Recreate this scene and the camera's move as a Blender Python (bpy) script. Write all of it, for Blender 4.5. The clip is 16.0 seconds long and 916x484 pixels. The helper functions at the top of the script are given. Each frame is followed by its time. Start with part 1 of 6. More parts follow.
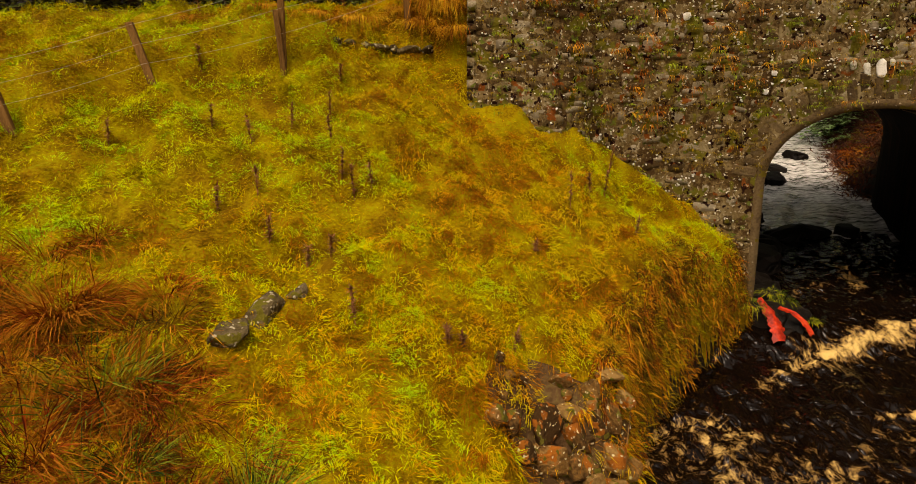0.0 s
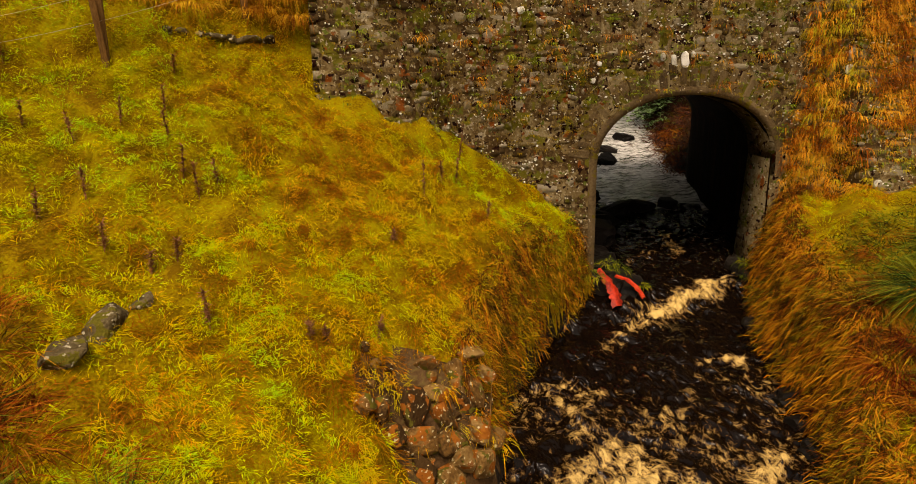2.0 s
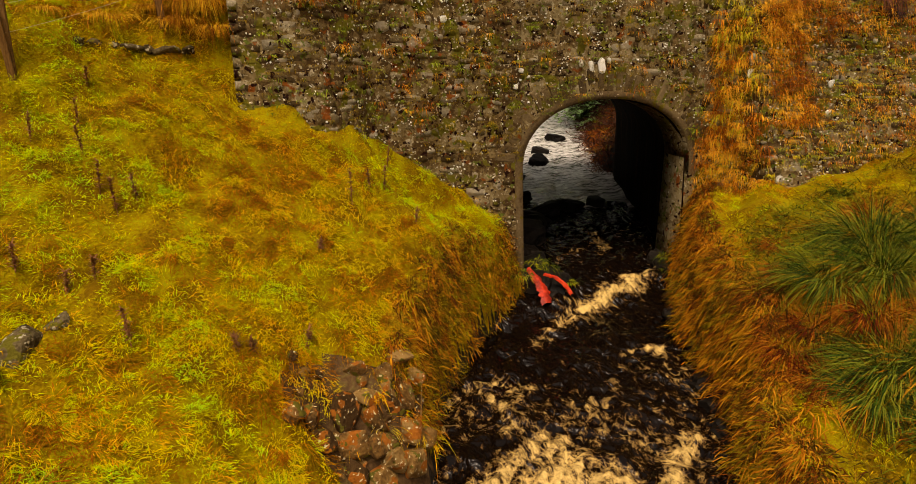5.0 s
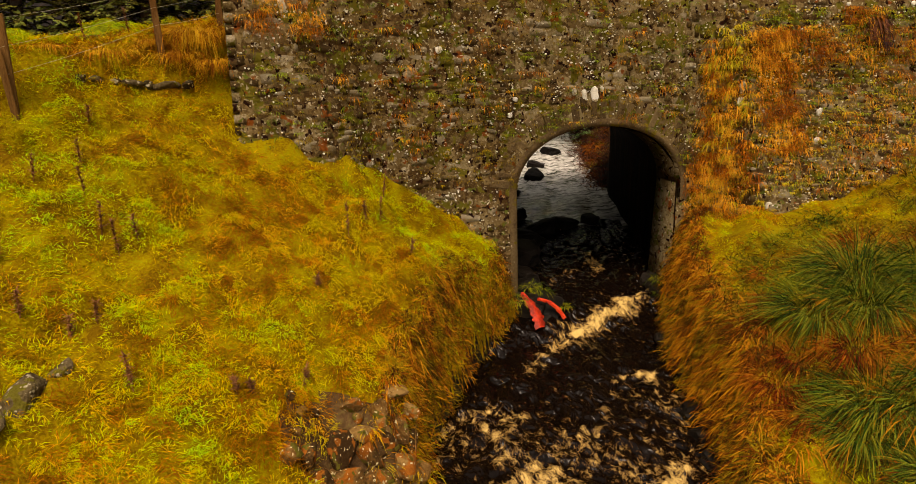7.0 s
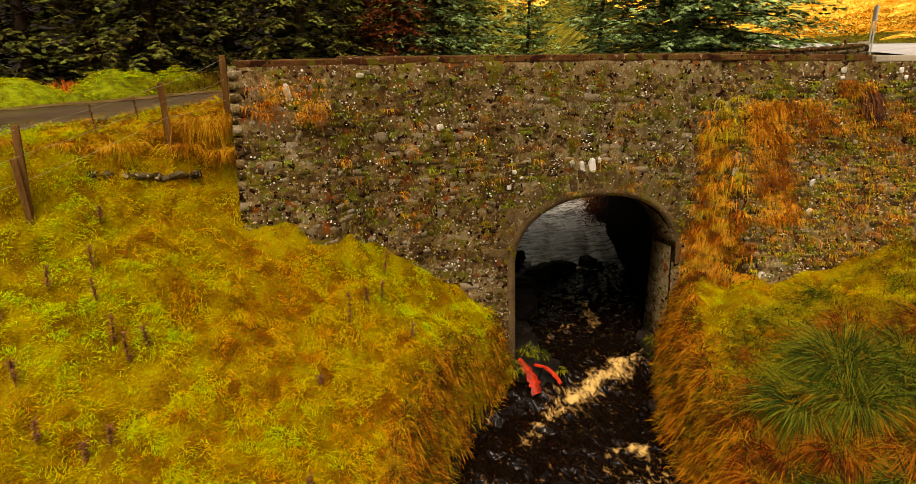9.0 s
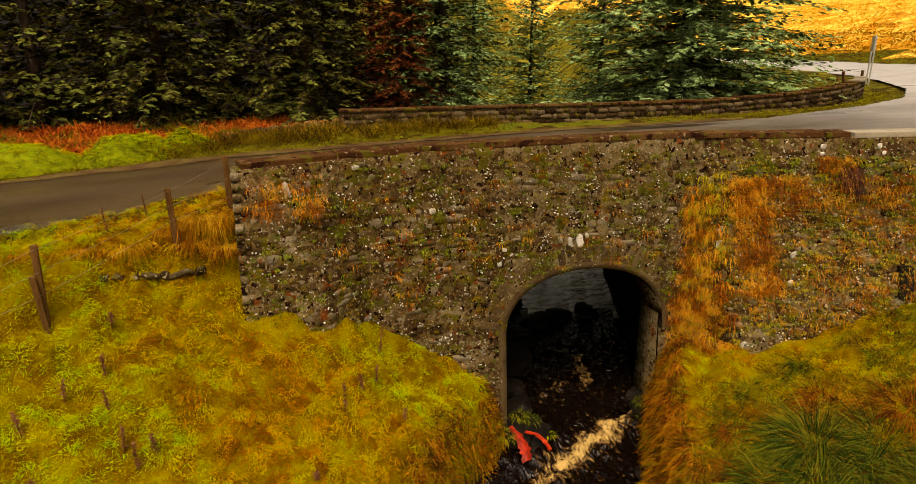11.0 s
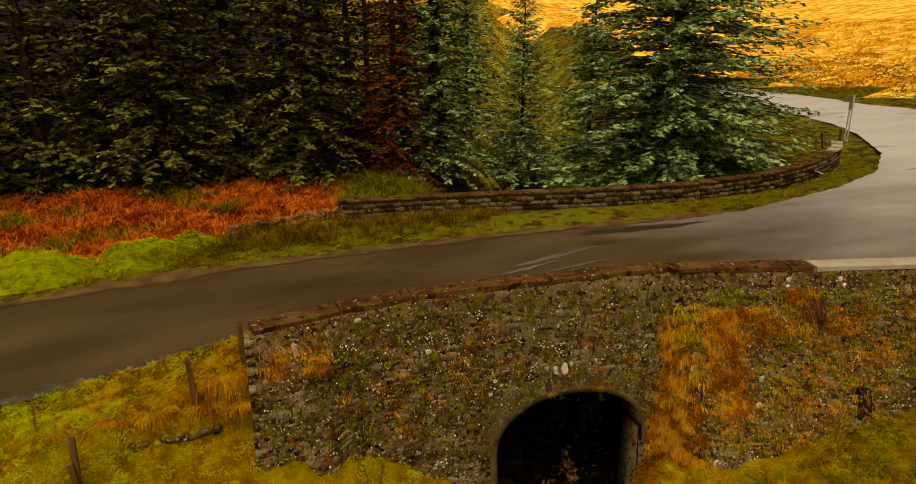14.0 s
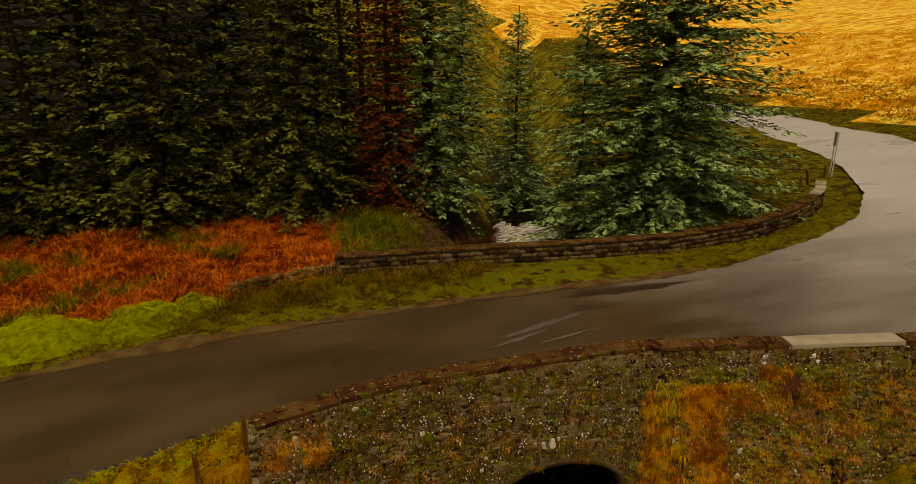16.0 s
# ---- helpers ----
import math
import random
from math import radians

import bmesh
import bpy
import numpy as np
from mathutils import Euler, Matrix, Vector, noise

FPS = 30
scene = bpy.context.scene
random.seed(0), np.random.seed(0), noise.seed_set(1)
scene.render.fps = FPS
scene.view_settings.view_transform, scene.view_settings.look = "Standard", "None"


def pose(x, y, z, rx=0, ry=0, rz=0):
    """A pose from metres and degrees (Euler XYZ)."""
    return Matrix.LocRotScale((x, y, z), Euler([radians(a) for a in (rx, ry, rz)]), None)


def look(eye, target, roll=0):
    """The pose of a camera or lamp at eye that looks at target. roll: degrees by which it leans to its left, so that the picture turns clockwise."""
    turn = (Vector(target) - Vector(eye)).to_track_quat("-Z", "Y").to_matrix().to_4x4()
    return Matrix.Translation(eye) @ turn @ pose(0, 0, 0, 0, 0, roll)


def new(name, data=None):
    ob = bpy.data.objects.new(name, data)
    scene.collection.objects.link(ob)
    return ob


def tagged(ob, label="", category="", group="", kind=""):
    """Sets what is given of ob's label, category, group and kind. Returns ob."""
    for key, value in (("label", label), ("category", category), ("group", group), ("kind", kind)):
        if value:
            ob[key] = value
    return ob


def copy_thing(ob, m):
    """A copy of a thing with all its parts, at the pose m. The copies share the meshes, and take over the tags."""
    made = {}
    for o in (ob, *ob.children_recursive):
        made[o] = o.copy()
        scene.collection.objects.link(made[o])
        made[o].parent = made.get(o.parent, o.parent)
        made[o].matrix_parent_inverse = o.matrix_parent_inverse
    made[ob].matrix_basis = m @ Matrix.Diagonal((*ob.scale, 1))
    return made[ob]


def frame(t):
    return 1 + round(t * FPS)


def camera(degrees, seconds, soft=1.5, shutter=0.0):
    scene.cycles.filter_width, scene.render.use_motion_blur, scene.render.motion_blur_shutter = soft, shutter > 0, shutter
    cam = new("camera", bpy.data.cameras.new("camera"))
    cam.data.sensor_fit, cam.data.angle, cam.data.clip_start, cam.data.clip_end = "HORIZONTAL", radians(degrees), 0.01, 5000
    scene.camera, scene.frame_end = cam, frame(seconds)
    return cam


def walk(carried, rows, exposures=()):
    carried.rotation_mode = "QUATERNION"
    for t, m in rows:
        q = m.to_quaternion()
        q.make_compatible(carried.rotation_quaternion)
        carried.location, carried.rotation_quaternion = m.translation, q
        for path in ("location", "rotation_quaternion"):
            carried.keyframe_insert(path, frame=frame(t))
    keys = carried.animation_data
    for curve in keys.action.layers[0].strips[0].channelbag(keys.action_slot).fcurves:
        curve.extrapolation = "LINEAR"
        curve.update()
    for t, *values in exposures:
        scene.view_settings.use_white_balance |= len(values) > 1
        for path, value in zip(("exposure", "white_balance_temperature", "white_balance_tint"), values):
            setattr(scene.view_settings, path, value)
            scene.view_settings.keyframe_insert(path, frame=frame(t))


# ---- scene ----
cam = camera(74.8, 16.0, soft=0.5)
# seconds, eye x y z, yaw, pitch, roll
PATH = [
    (0, -0.000, 0.000, 4.000, 1.06, -16.24, -0.05),
    (0.5, -0.034, -0.030, 4.016, -2.10, -16.40, 0.14),
    (1, -0.037, -0.059, 4.028, -6.17, -16.68, 0.26),
    (1.5, -0.016, -0.076, 4.043, -9.82, -17.06, 0.24),
    (2, 0.019, -0.134, 4.053, -12.85, -17.31, 0.14),
    (2.5, 0.063, -0.176, 4.060, -14.97, -17.48, -0.02),
    (3, 0.099, -0.210, 4.073, -16.34, -17.58, -0.19),
    (3.5, 0.147, -0.263, 4.103, -17.07, -17.65, -0.37),
    (4, 0.175, -0.308, 4.134, -17.73, -17.52, -0.35),
    (6.5, 0.212, -0.462, 4.428, -18.75, -16.91, -0.13),
    (7, 0.219, -0.445, 4.671, -18.80, -16.89, -0.04),
    (7.5, 0.223, -0.409, 5.024, -18.84, -16.88, 0.13),
    (8, 0.224, -0.367, 5.423, -18.90, -17.06, 0.27),
    (8.5, 0.244, -0.314, 5.832, -18.91, -17.23, 0.41),
    (9, 0.285, -0.279, 6.244, -18.79, -17.36, 0.50),
    (11.5, 0.609, -0.483, 8.463, -17.82, -17.17, -0.08),
    (12, 0.612, -0.479, 9.032, -17.93, -17.37, -0.20),
    (12.5, 0.619, -0.466, 9.623, -18.05, -17.63, -0.19),
    (13, 0.599, -0.504, 10.193, -18.22, -17.47, -0.15),
    (13.5, 0.569, -0.536, 10.737, -18.38, -17.38, -0.08),
    (14, 0.550, -0.557, 11.281, -18.55, -17.23, 0.03),
    (14.5, 0.552, -0.569, 11.815, -18.64, -17.10, 0.09),
    (15, 0.581, -0.569, 12.346, -18.64, -17.12, 0.10),
    (15.5, 0.607, -0.593, 12.905, -18.76, -17.28, 0.07),
    (16, 0.610, -0.626, 13.500, -19.00, -17.31, 0.04),
]
# seconds, stops, kelvin, tint
EXPOSURES = [(0, 0.1, 8000, 16), (4, 0.08, 8000, 16), (9, 0.1, 8200, 16), (12.5, -0.42, 9000, 16), (14, -0.68, 9500, 15), (16, -1.15, 10200, 15)]
walk(cam, [(t, look((x, y, z), (x - math.sin(radians(yaw)) * math.cos(radians(tip)), y + math.cos(radians(yaw)) * math.cos(radians(tip)), z + math.sin(radians(tip))), roll)) for t, x, y, z, yaw, tip, roll in PATH],
     exposures=EXPOSURES)

# ---- world and light ----
world = bpy.data.worlds.new("overcast_sky")
world.use_nodes = True
scene.world = world
wn = world.node_tree
sky = wn.nodes.new("ShaderNodeTexSky")
sky.sky_type = "NISHITA"
sky.sun_disc = False
sky.sun_elevation, sky.sun_rotation = radians(64.5), radians(205)
sky.air_density, sky.dust_density = 1.0, 8.5
grey = wn.nodes.new("ShaderNodeHueSaturation")  # cloud takes most of the blue out of the sky
grey.inputs["Saturation"].default_value = 0.3
wn.links.new(sky.outputs[0], grey.inputs["Color"])
wn.links.new(grey.outputs[0], wn.nodes["Background"].inputs[0])
wn.nodes["Background"].inputs[1].default_value = 0.125
sun = new("sun", bpy.data.lights.new("sun", "SUN"))
sun.data.energy, sun.data.angle, sun.data.color = 1.85, radians(22), (1.0, 0.88, 0.7)
sun.matrix_world = look((-18, -39, 90), (0, 0, 0))


# ---- materials ----
def surface(name, colours, scale=3.0, fine=40.0, rough=0.9, bump=0.3, spread=0.35, spots=None, wet=None, spec=0.3, stretch=None, paled=None, tufts=None):
    """Colours mixed by coarse and fine noise and by a random value for each piece; spots: (colour, size, amount);
    paled: (x0, x1, colour), glare painted as a paler colour along x; tufts: (size, amount), cells that each lean to one
    colour.
    """
    m = bpy.data.materials.new(name)
    m.use_nodes = True
    nt = m.node_tree
    N, K = nt.nodes, nt.links
    b = N["Principled BSDF"]
    oi, ge = N.new("ShaderNodeObjectInfo"), N.new("ShaderNodeNewGeometry")
    co = ge.outputs["Position"]
    if stretch:
        mp = N.new("ShaderNodeMapping")
        mp.inputs["Scale"].default_value = stretch
        K.new(co, mp.inputs[0])
        co = mp.outputs[0]
    n1, n2 = N.new("ShaderNodeTexNoise"), N.new("ShaderNodeTexNoise")
    for n, s, d in ((n1, scale, 4.0), (n2, fine, 6.0)):
        n.inputs["Scale"].default_value, n.inputs["Detail"].default_value = s, d
        K.new(co, n.inputs["Vector"])

    def calc(op, a, c):
        q = N.new("ShaderNodeMath")
        q.operation = op
        for k, v in enumerate((a, c)):
            if isinstance(v, (int, float)):
                q.inputs[k].default_value = v
            else:
                K.new(v, q.inputs[k])
        return q.outputs[0]

    ran = calc("FRACT", calc("ADD", oi.outputs["Random"], ge.outputs["Random Per Island"]), 0)
    f = calc("ADD", calc("MULTIPLY", n1.outputs[0], 1.0), calc("MULTIPLY", calc("SUBTRACT", ran, 0.5), spread))
    f = calc("ADD", f, calc("MULTIPLY", calc("SUBTRACT", n2.outputs[0], 0.5), 0.6))
    if tufts:
        vo = N.new("ShaderNodeTexVoronoi")
        vo.inputs["Scale"].default_value = 1 / tufts[0]
        sh = N.new("ShaderNodeVectorMath")
        sh.operation = "MULTIPLY_ADD"
        K.new(n2.outputs["Color"], sh.inputs[0])
        sh.inputs[1].default_value = [tufts[0] * 0.7] * 3
        K.new(ge.outputs["Position"], sh.inputs[2])
        K.new(sh.outputs[0], vo.inputs["Vector"])
        sc = N.new("ShaderNodeSeparateColor")
        K.new(vo.outputs["Color"], sc.inputs[0])
        f = calc("ADD", f, calc("MULTIPLY", calc("SUBTRACT", sc.outputs[0], 0.5), tufts[1]))
    ramp = N.new("ShaderNodeValToRGB")
    K.new(f, ramp.inputs[0])
    el = ramp.color_ramp.elements
    while len(el) < len(colours):
        el.new(0.5)
    for k, c in enumerate(colours):
        el[k].position = 0.28 + 0.44 * k / max(1, len(colours) - 1)
        el[k].color = (*c, 1)
    out = ramp.outputs[0]
    if spots:
        for colour, size, amount in spots:
            v = N.new("ShaderNodeTexNoise")
            v.inputs["Scale"].default_value, v.inputs["Detail"].default_value = size, 3.0
            K.new(ge.outputs["Position"], v.inputs["Vector"])
            r2 = N.new("ShaderNodeValToRGB")
            r2.color_ramp.elements[0].position, r2.color_ramp.elements[1].position = amount, amount + 0.03
            K.new(v.outputs[0], r2.inputs[0])
            mx = N.new("ShaderNodeMix")
            mx.data_type = "RGBA"
            K.new(r2.outputs[0], mx.inputs[0])
            K.new(out, mx.inputs[6])
            mx.inputs[7].default_value = (*colour, 1)
            out = mx.outputs[2]
    # sky glare on a wet surface, painted as a paler colour along x
    if paled:
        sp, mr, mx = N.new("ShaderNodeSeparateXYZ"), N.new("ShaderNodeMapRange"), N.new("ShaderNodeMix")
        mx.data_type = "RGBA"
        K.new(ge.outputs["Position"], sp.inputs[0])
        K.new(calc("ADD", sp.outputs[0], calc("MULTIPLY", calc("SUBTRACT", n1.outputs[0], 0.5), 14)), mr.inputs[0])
        mr.inputs[1].default_value, mr.inputs[2].default_value, mr.inputs[4].default_value = paled[0], paled[1], 0.82
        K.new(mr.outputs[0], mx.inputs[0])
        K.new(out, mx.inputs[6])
        mx.inputs[7].default_value = (*paled[2], 1)
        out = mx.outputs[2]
    K.new(out, b.inputs["Base Color"])
    b.inputs["Specular IOR Level"].default_value = spec
    b.inputs["Roughness"].default_value = rough
    if wet:
        r3 = N.new("ShaderNodeMapRange")
        n3 = N.new("ShaderNodeTexNoise")
        n3.inputs["Scale"].default_value = wet[2]
        K.new(co, n3.inputs["Vector"])
        K.new(n3.outputs[0], r3.inputs[0])
        r3.inputs[1].default_value, r3.inputs[2].default_value = 0.35, 0.65
        r3.inputs[3].default_value, r3.inputs[4].default_value = wet[0], wet[1]
        K.new(r3.outputs[0], b.inputs["Roughness"])
    if bump:
        bp = N.new("ShaderNodeBump")
        bp.inputs["Strength"].default_value, bp.inputs["Distance"].default_value = bump, 0.03
        K.new(n2.outputs[0], bp.inputs["Height"])
        K.new(bp.outputs[0], b.inputs["Normal"])
    return m


M_BANK = surface("mossy_turf", [(0.13, 0.07, 0.003), (0.21, 0.135, 0.004), (0.25, 0.195, 0.005), (0.22, 0.23, 0.007)], 2.4, 30, bump=1.0, spec=0.03)
M_VERGE = surface("verge_turf", [(0.04, 0.024, 0.003), (0.1, 0.075, 0.005), (0.16, 0.145, 0.008), (0.1, 0.125, 0.008)], 1.8, 18, bump=1.0, spec=0.05, tufts=(0.3, 0.5))
M_MOOR = surface("moor_floor", [(0.1, 0.025, 0.005), (0.24, 0.06, 0.008), (0.16, 0.09, 0.01)], 0.8, 14, bump=0.8, spec=0.05)
M_HILL = surface("straw_hillside", [(0.68, 0.3, 0.025), (0.88, 0.5, 0.055), (0.97, 0.75, 0.15), (0.9, 0.6, 0.09)], 0.2, 2.4, bump=0.6, spec=0.02, tufts=(1.6, 0.5))
# Stream bed; its near-black also paints forest shade on the plantation floor.
M_BEDSHADE = surface("bed_and_forest_shade", [(0.004, 0.003, 0.002), (0.012, 0.008, 0.005), (0.03, 0.02, 0.014)], 1.5, 18, rough=0.7, spec=0.1)
# In mortar and rubble stone the near-black spots paint the shade of small holes.
M_MORTAR = surface("mossy_mortar", [(0.055, 0.03, 0.01), (0.115, 0.073, 0.026), (0.165, 0.116, 0.05), (0.215, 0.165, 0.085)], 1.7, 20, bump=0.9, spec=0.05, tufts=(0.12, 0.35), spots=[((0.1, 0.085, 0.01), 2.6, 0.57), ((0.085, 0.1, 0.014), 7.0, 0.63), ((0.16, 0.045, 0.008), 4.5, 0.64), ((0.014, 0.004, 0.002), 8.0, 0.6), ((0.3, 0.25, 0.16), 15.0, 0.62), ((0.6, 0.56, 0.45), 12.0, 0.69)])
M_STONE = surface("rubble_stone", [(0.05, 0.03, 0.011), (0.105, 0.072, 0.028), (0.155, 0.115, 0.056), (0.23, 0.19, 0.125)], 1.3, 26, spread=0.65, bump=0.7, spec=0.05, spots=[((0.1, 0.085, 0.01), 2.6, 0.57), ((0.085, 0.1, 0.014), 7.0, 0.63), ((0.16, 0.045, 0.008), 4.5, 0.64), ((0.014, 0.004, 0.002), 8.0, 0.6), ((0.3, 0.25, 0.16), 15.0, 0.62), ((0.6, 0.56, 0.45), 12.0, 0.69)])
M_ARCH = surface("arch_stone", [(0.06, 0.038, 0.018), (0.11, 0.072, 0.032), (0.15, 0.105, 0.05)], 1.8, 22, spread=0.3, bump=0.8, spec=0.05, spots=[((0.12, 0.09, 0.01), 5.0, 0.6), ((0.36, 0.3, 0.2), 12.0, 0.68)])
# Far darker than damp stone: the tunnel's shade is put into the colours.
M_VAULT = surface("damp_shaded_vault_stone", [(0.0015, 0.001, 0.0006), (0.005, 0.003, 0.0015), (0.03, 0.014, 0.006)], 1.2, 10, rough=0.85, spec=0.02, stretch=(2.5, 2.5, 0.25))
M_COPE = surface("weathered_coping", [(0.05, 0.018, 0.007), (0.1, 0.042, 0.014), (0.14, 0.08, 0.028)], 1.6, 26, spread=0.1, bump=1.0, spec=0.05, spots=[((0.3, 0.22, 0.13), 9.0, 0.64), ((0.1, 0.085, 0.01), 4.0, 0.58), ((0.03, 0.01, 0.005), 5.0, 0.6)])
M_PARAPET = surface("dark_parapet_stone", [(0.025, 0.013, 0.006), (0.06, 0.035, 0.016), (0.1, 0.065, 0.032), (0.15, 0.11, 0.06)], 1.4, 24, spread=0.7, bump=1.0, spec=0.05, spots=[((0.1, 0.08, 0.01), 3.0, 0.6), ((0.3, 0.25, 0.16), 9.0, 0.68)])
M_PALE = surface("pale_concrete", [(0.26, 0.22, 0.15), (0.4, 0.36, 0.27)], 2.0, 26)
# The pale end past x = 12 is wet glare put into the base colour.
M_ROAD = surface("wet_asphalt", [(0.045, 0.027, 0.011), (0.068, 0.043, 0.018), (0.095, 0.064, 0.03)], 0.4, 30, bump=0.25, wet=(0.25, 0.6, 0.35), spec=0.22, stretch=(0.5, 1.4, 1), paled=(12, 33, (0.58, 0.58, 0.56)))
M_WOOD = surface("weathered_wood", [(0.1, 0.045, 0.012), (0.22, 0.115, 0.035)], 3.0, 24, spec=0.1, stretch=(6, 6, 0.8))
M_BARK = surface("bark", [(0.03, 0.02, 0.012), (0.075, 0.05, 0.03)], 4.0, 20, stretch=(3, 3, 0.6))
M_SPRUCE = surface("spruce_needles", [(0.006, 0.005, 0.0013), (0.045, 0.038, 0.006), (0.15, 0.135, 0.018), (0.15, 0.19, 0.036)], 0.4, 5, spread=0.3, bump=0, spec=0.05, tufts=(0.9, 0.6))
M_BLUE = surface("blue_spruce_needles", [(0.035, 0.055, 0.01), (0.16, 0.26, 0.075), (0.37, 0.55, 0.23)], 0.6, 5, spread=0.45, bump=0, spec=0.05, tufts=(0.5, 0.6))
M_DEAD = surface("dead_larch_needles", [(0.04, 0.008, 0.003), (0.13, 0.028, 0.007), (0.2, 0.06, 0.015)], 0.5, 5, spread=0.5, bump=0, spec=0.05, tufts=(0.5, 0.4))
M_GRASS = surface("grass_blades", [(0.22, 0.105, 0.003), (0.42, 0.235, 0.004), (0.52, 0.37, 0.006), (0.38, 0.42, 0.008)], 0.7, 5, spread=0.25, bump=0, spec=0.05, tufts=(0.22, 0.75))
M_GREEN = surface("fresh_grass", [(0.26, 0.19, 0.004), (0.4, 0.37, 0.006), (0.46, 0.5, 0.009), (0.3, 0.47, 0.012)], 0.7, 5, spread=0.25, bump=0, spec=0.05, tufts=(0.22, 0.65))
M_DRY = surface("dry_orange_grass", [(0.09, 0.022, 0.003), (0.31, 0.085, 0.005), (0.5, 0.21, 0.012)], 1.1, 4, spread=0.8, bump=0, spec=0.05, tufts=(0.25, 0.5))
M_DRYISH = surface("withered_grass", [(0.22, 0.07, 0.003), (0.45, 0.175, 0.006), (0.56, 0.29, 0.01), (0.44, 0.34, 0.008)], 0.7, 5, spread=0.3, bump=0, spec=0.05, tufts=(0.22, 0.75))
M_REDGRASS = surface("red_brown_rush", [(0.06, 0.008, 0.002), (0.24, 0.04, 0.004), (0.36, 0.13, 0.01)], 1.2, 4, spread=0.6, bump=0, spec=0.05, tufts=(0.3, 0.5))
M_DEADRED = surface("dark_red_plant", [(0.03, 0.009, 0.005), (0.09, 0.022, 0.009), (0.14, 0.05, 0.014)], 1.0, 3, spread=0.6, bump=0, tufts=(0.5, 0.5))
M_VERGEGRASS = surface("verge_grass_blades", [(0.08, 0.045, 0.004), (0.21, 0.16, 0.008), (0.25, 0.25, 0.01)], 0.8, 3, spread=0.9, bump=0, spec=0.05)
M_GREENTURF = surface("green_turf", [(0.05, 0.055, 0.003), (0.15, 0.17, 0.006), (0.22, 0.27, 0.009)], 5.0, 26, bump=1.0, spec=0.05)
M_RUSHY = surface("dull_green_grass", [(0.025, 0.038, 0.003), (0.09, 0.12, 0.006), (0.24, 0.22, 0.01)], 1.0, 4, spread=0.8, bump=0, spec=0.05, tufts=(0.25, 0.5))
M_PUDDLE = surface("puddle_water", [(0.03, 0.02, 0.011), (0.06, 0.04, 0.024)], 3.0, 14, rough=0.3, bump=0.05, spec=0.3)
M_STRAW = surface("golden_straw", [(0.68, 0.3, 0.02), (0.9, 0.56, 0.06), (0.97, 0.8, 0.18)], 0.14, 2, spread=0.4, bump=0, spec=0.05, tufts=(1.8, 0.6))
M_WALLFERN = surface("wall_fern", [(0.05, 0.065, 0.005), (0.13, 0.17, 0.01), (0.2, 0.25, 0.016)], 1.5, 5, spread=0.6, bump=0, spec=0.05, tufts=(0.25, 0.5))
M_WALLMOSS = surface("wall_moss", [(0.15, 0.085, 0.006), (0.36, 0.22, 0.012), (0.4, 0.35, 0.018)], 1.5, 5, spread=0.5, bump=0, spec=0.05, tufts=(0.2, 0.6))
M_BANKDARK = surface("dark_bank_grass", [(0.04, 0.022, 0.003), (0.13, 0.08, 0.005), (0.27, 0.18, 0.008)], 1.0, 4, spread=0.7, bump=0, spec=0.05, tufts=(0.25, 0.5))
M_RUSH = surface("green_rush", [(0.014, 0.03, 0.003), (0.05, 0.105, 0.007), (0.2, 0.2, 0.014)], 1.4, 4, spread=1.0, bump=0, spec=0.08)
M_BROWN = surface("dead_stalk", [(0.1, 0.035, 0.011), (0.2, 0.075, 0.022), (0.27, 0.12, 0.04)], 4.0, 20, bump=0)
M_BRACKEN = surface("russet_bracken", [(0.14, 0.018, 0.004), (0.42, 0.07, 0.009), (0.6, 0.17, 0.02)], 0.7, 3, spread=0.5, bump=0, spec=0.05, tufts=(0.5, 0.6))
M_ROCK = surface("lichened_rock", [(0.05, 0.026, 0.009), (0.15, 0.075, 0.02), (0.24, 0.14, 0.045)], 5.0, 24, spread=0.6, bump=1.0, spec=0.05, spots=[((0.27, 0.085, 0.012), 5.0, 0.54), ((0.1, 0.085, 0.012), 7.0, 0.6), ((0.5, 0.42, 0.24), 20.0, 0.63)])
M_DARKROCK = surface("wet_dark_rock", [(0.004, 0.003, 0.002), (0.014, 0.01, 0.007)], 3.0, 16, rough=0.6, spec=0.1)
M_LICHEN = surface("white_lichen", [(0.4, 0.37, 0.29), (0.62, 0.6, 0.52), (0.8, 0.78, 0.72)], 8.0, 40, spread=0.5)
M_METAL = surface("galvanised_steel", [(0.36, 0.36, 0.34), (0.5, 0.5, 0.47)], 5.0, 40, rough=0.5, bump=0)
M_WIRE = surface("fence_wire", [(0.4, 0.38, 0.3), (0.55, 0.52, 0.44)], 5.0, 40, rough=0.5, bump=0)
M_PAINT = surface("road_paint", [(0.5, 0.48, 0.42), (0.7, 0.68, 0.62)], 3.0, 30)
M_SLOPE = surface("valley_slope_turf", [(0.06, 0.05, 0.005), (0.16, 0.145, 0.012), (0.3, 0.24, 0.025)], 0.3, 4, bump=1.0, spec=0.03, tufts=(0.8, 0.4))
M_STRAWORANGE = surface("straw_orange_grass", [(0.2, 0.07, 0.004), (0.42, 0.19, 0.008), (0.56, 0.33, 0.02)], 1.1, 4, spread=0.5, bump=0, spec=0.05, tufts=(0.3, 0.4))
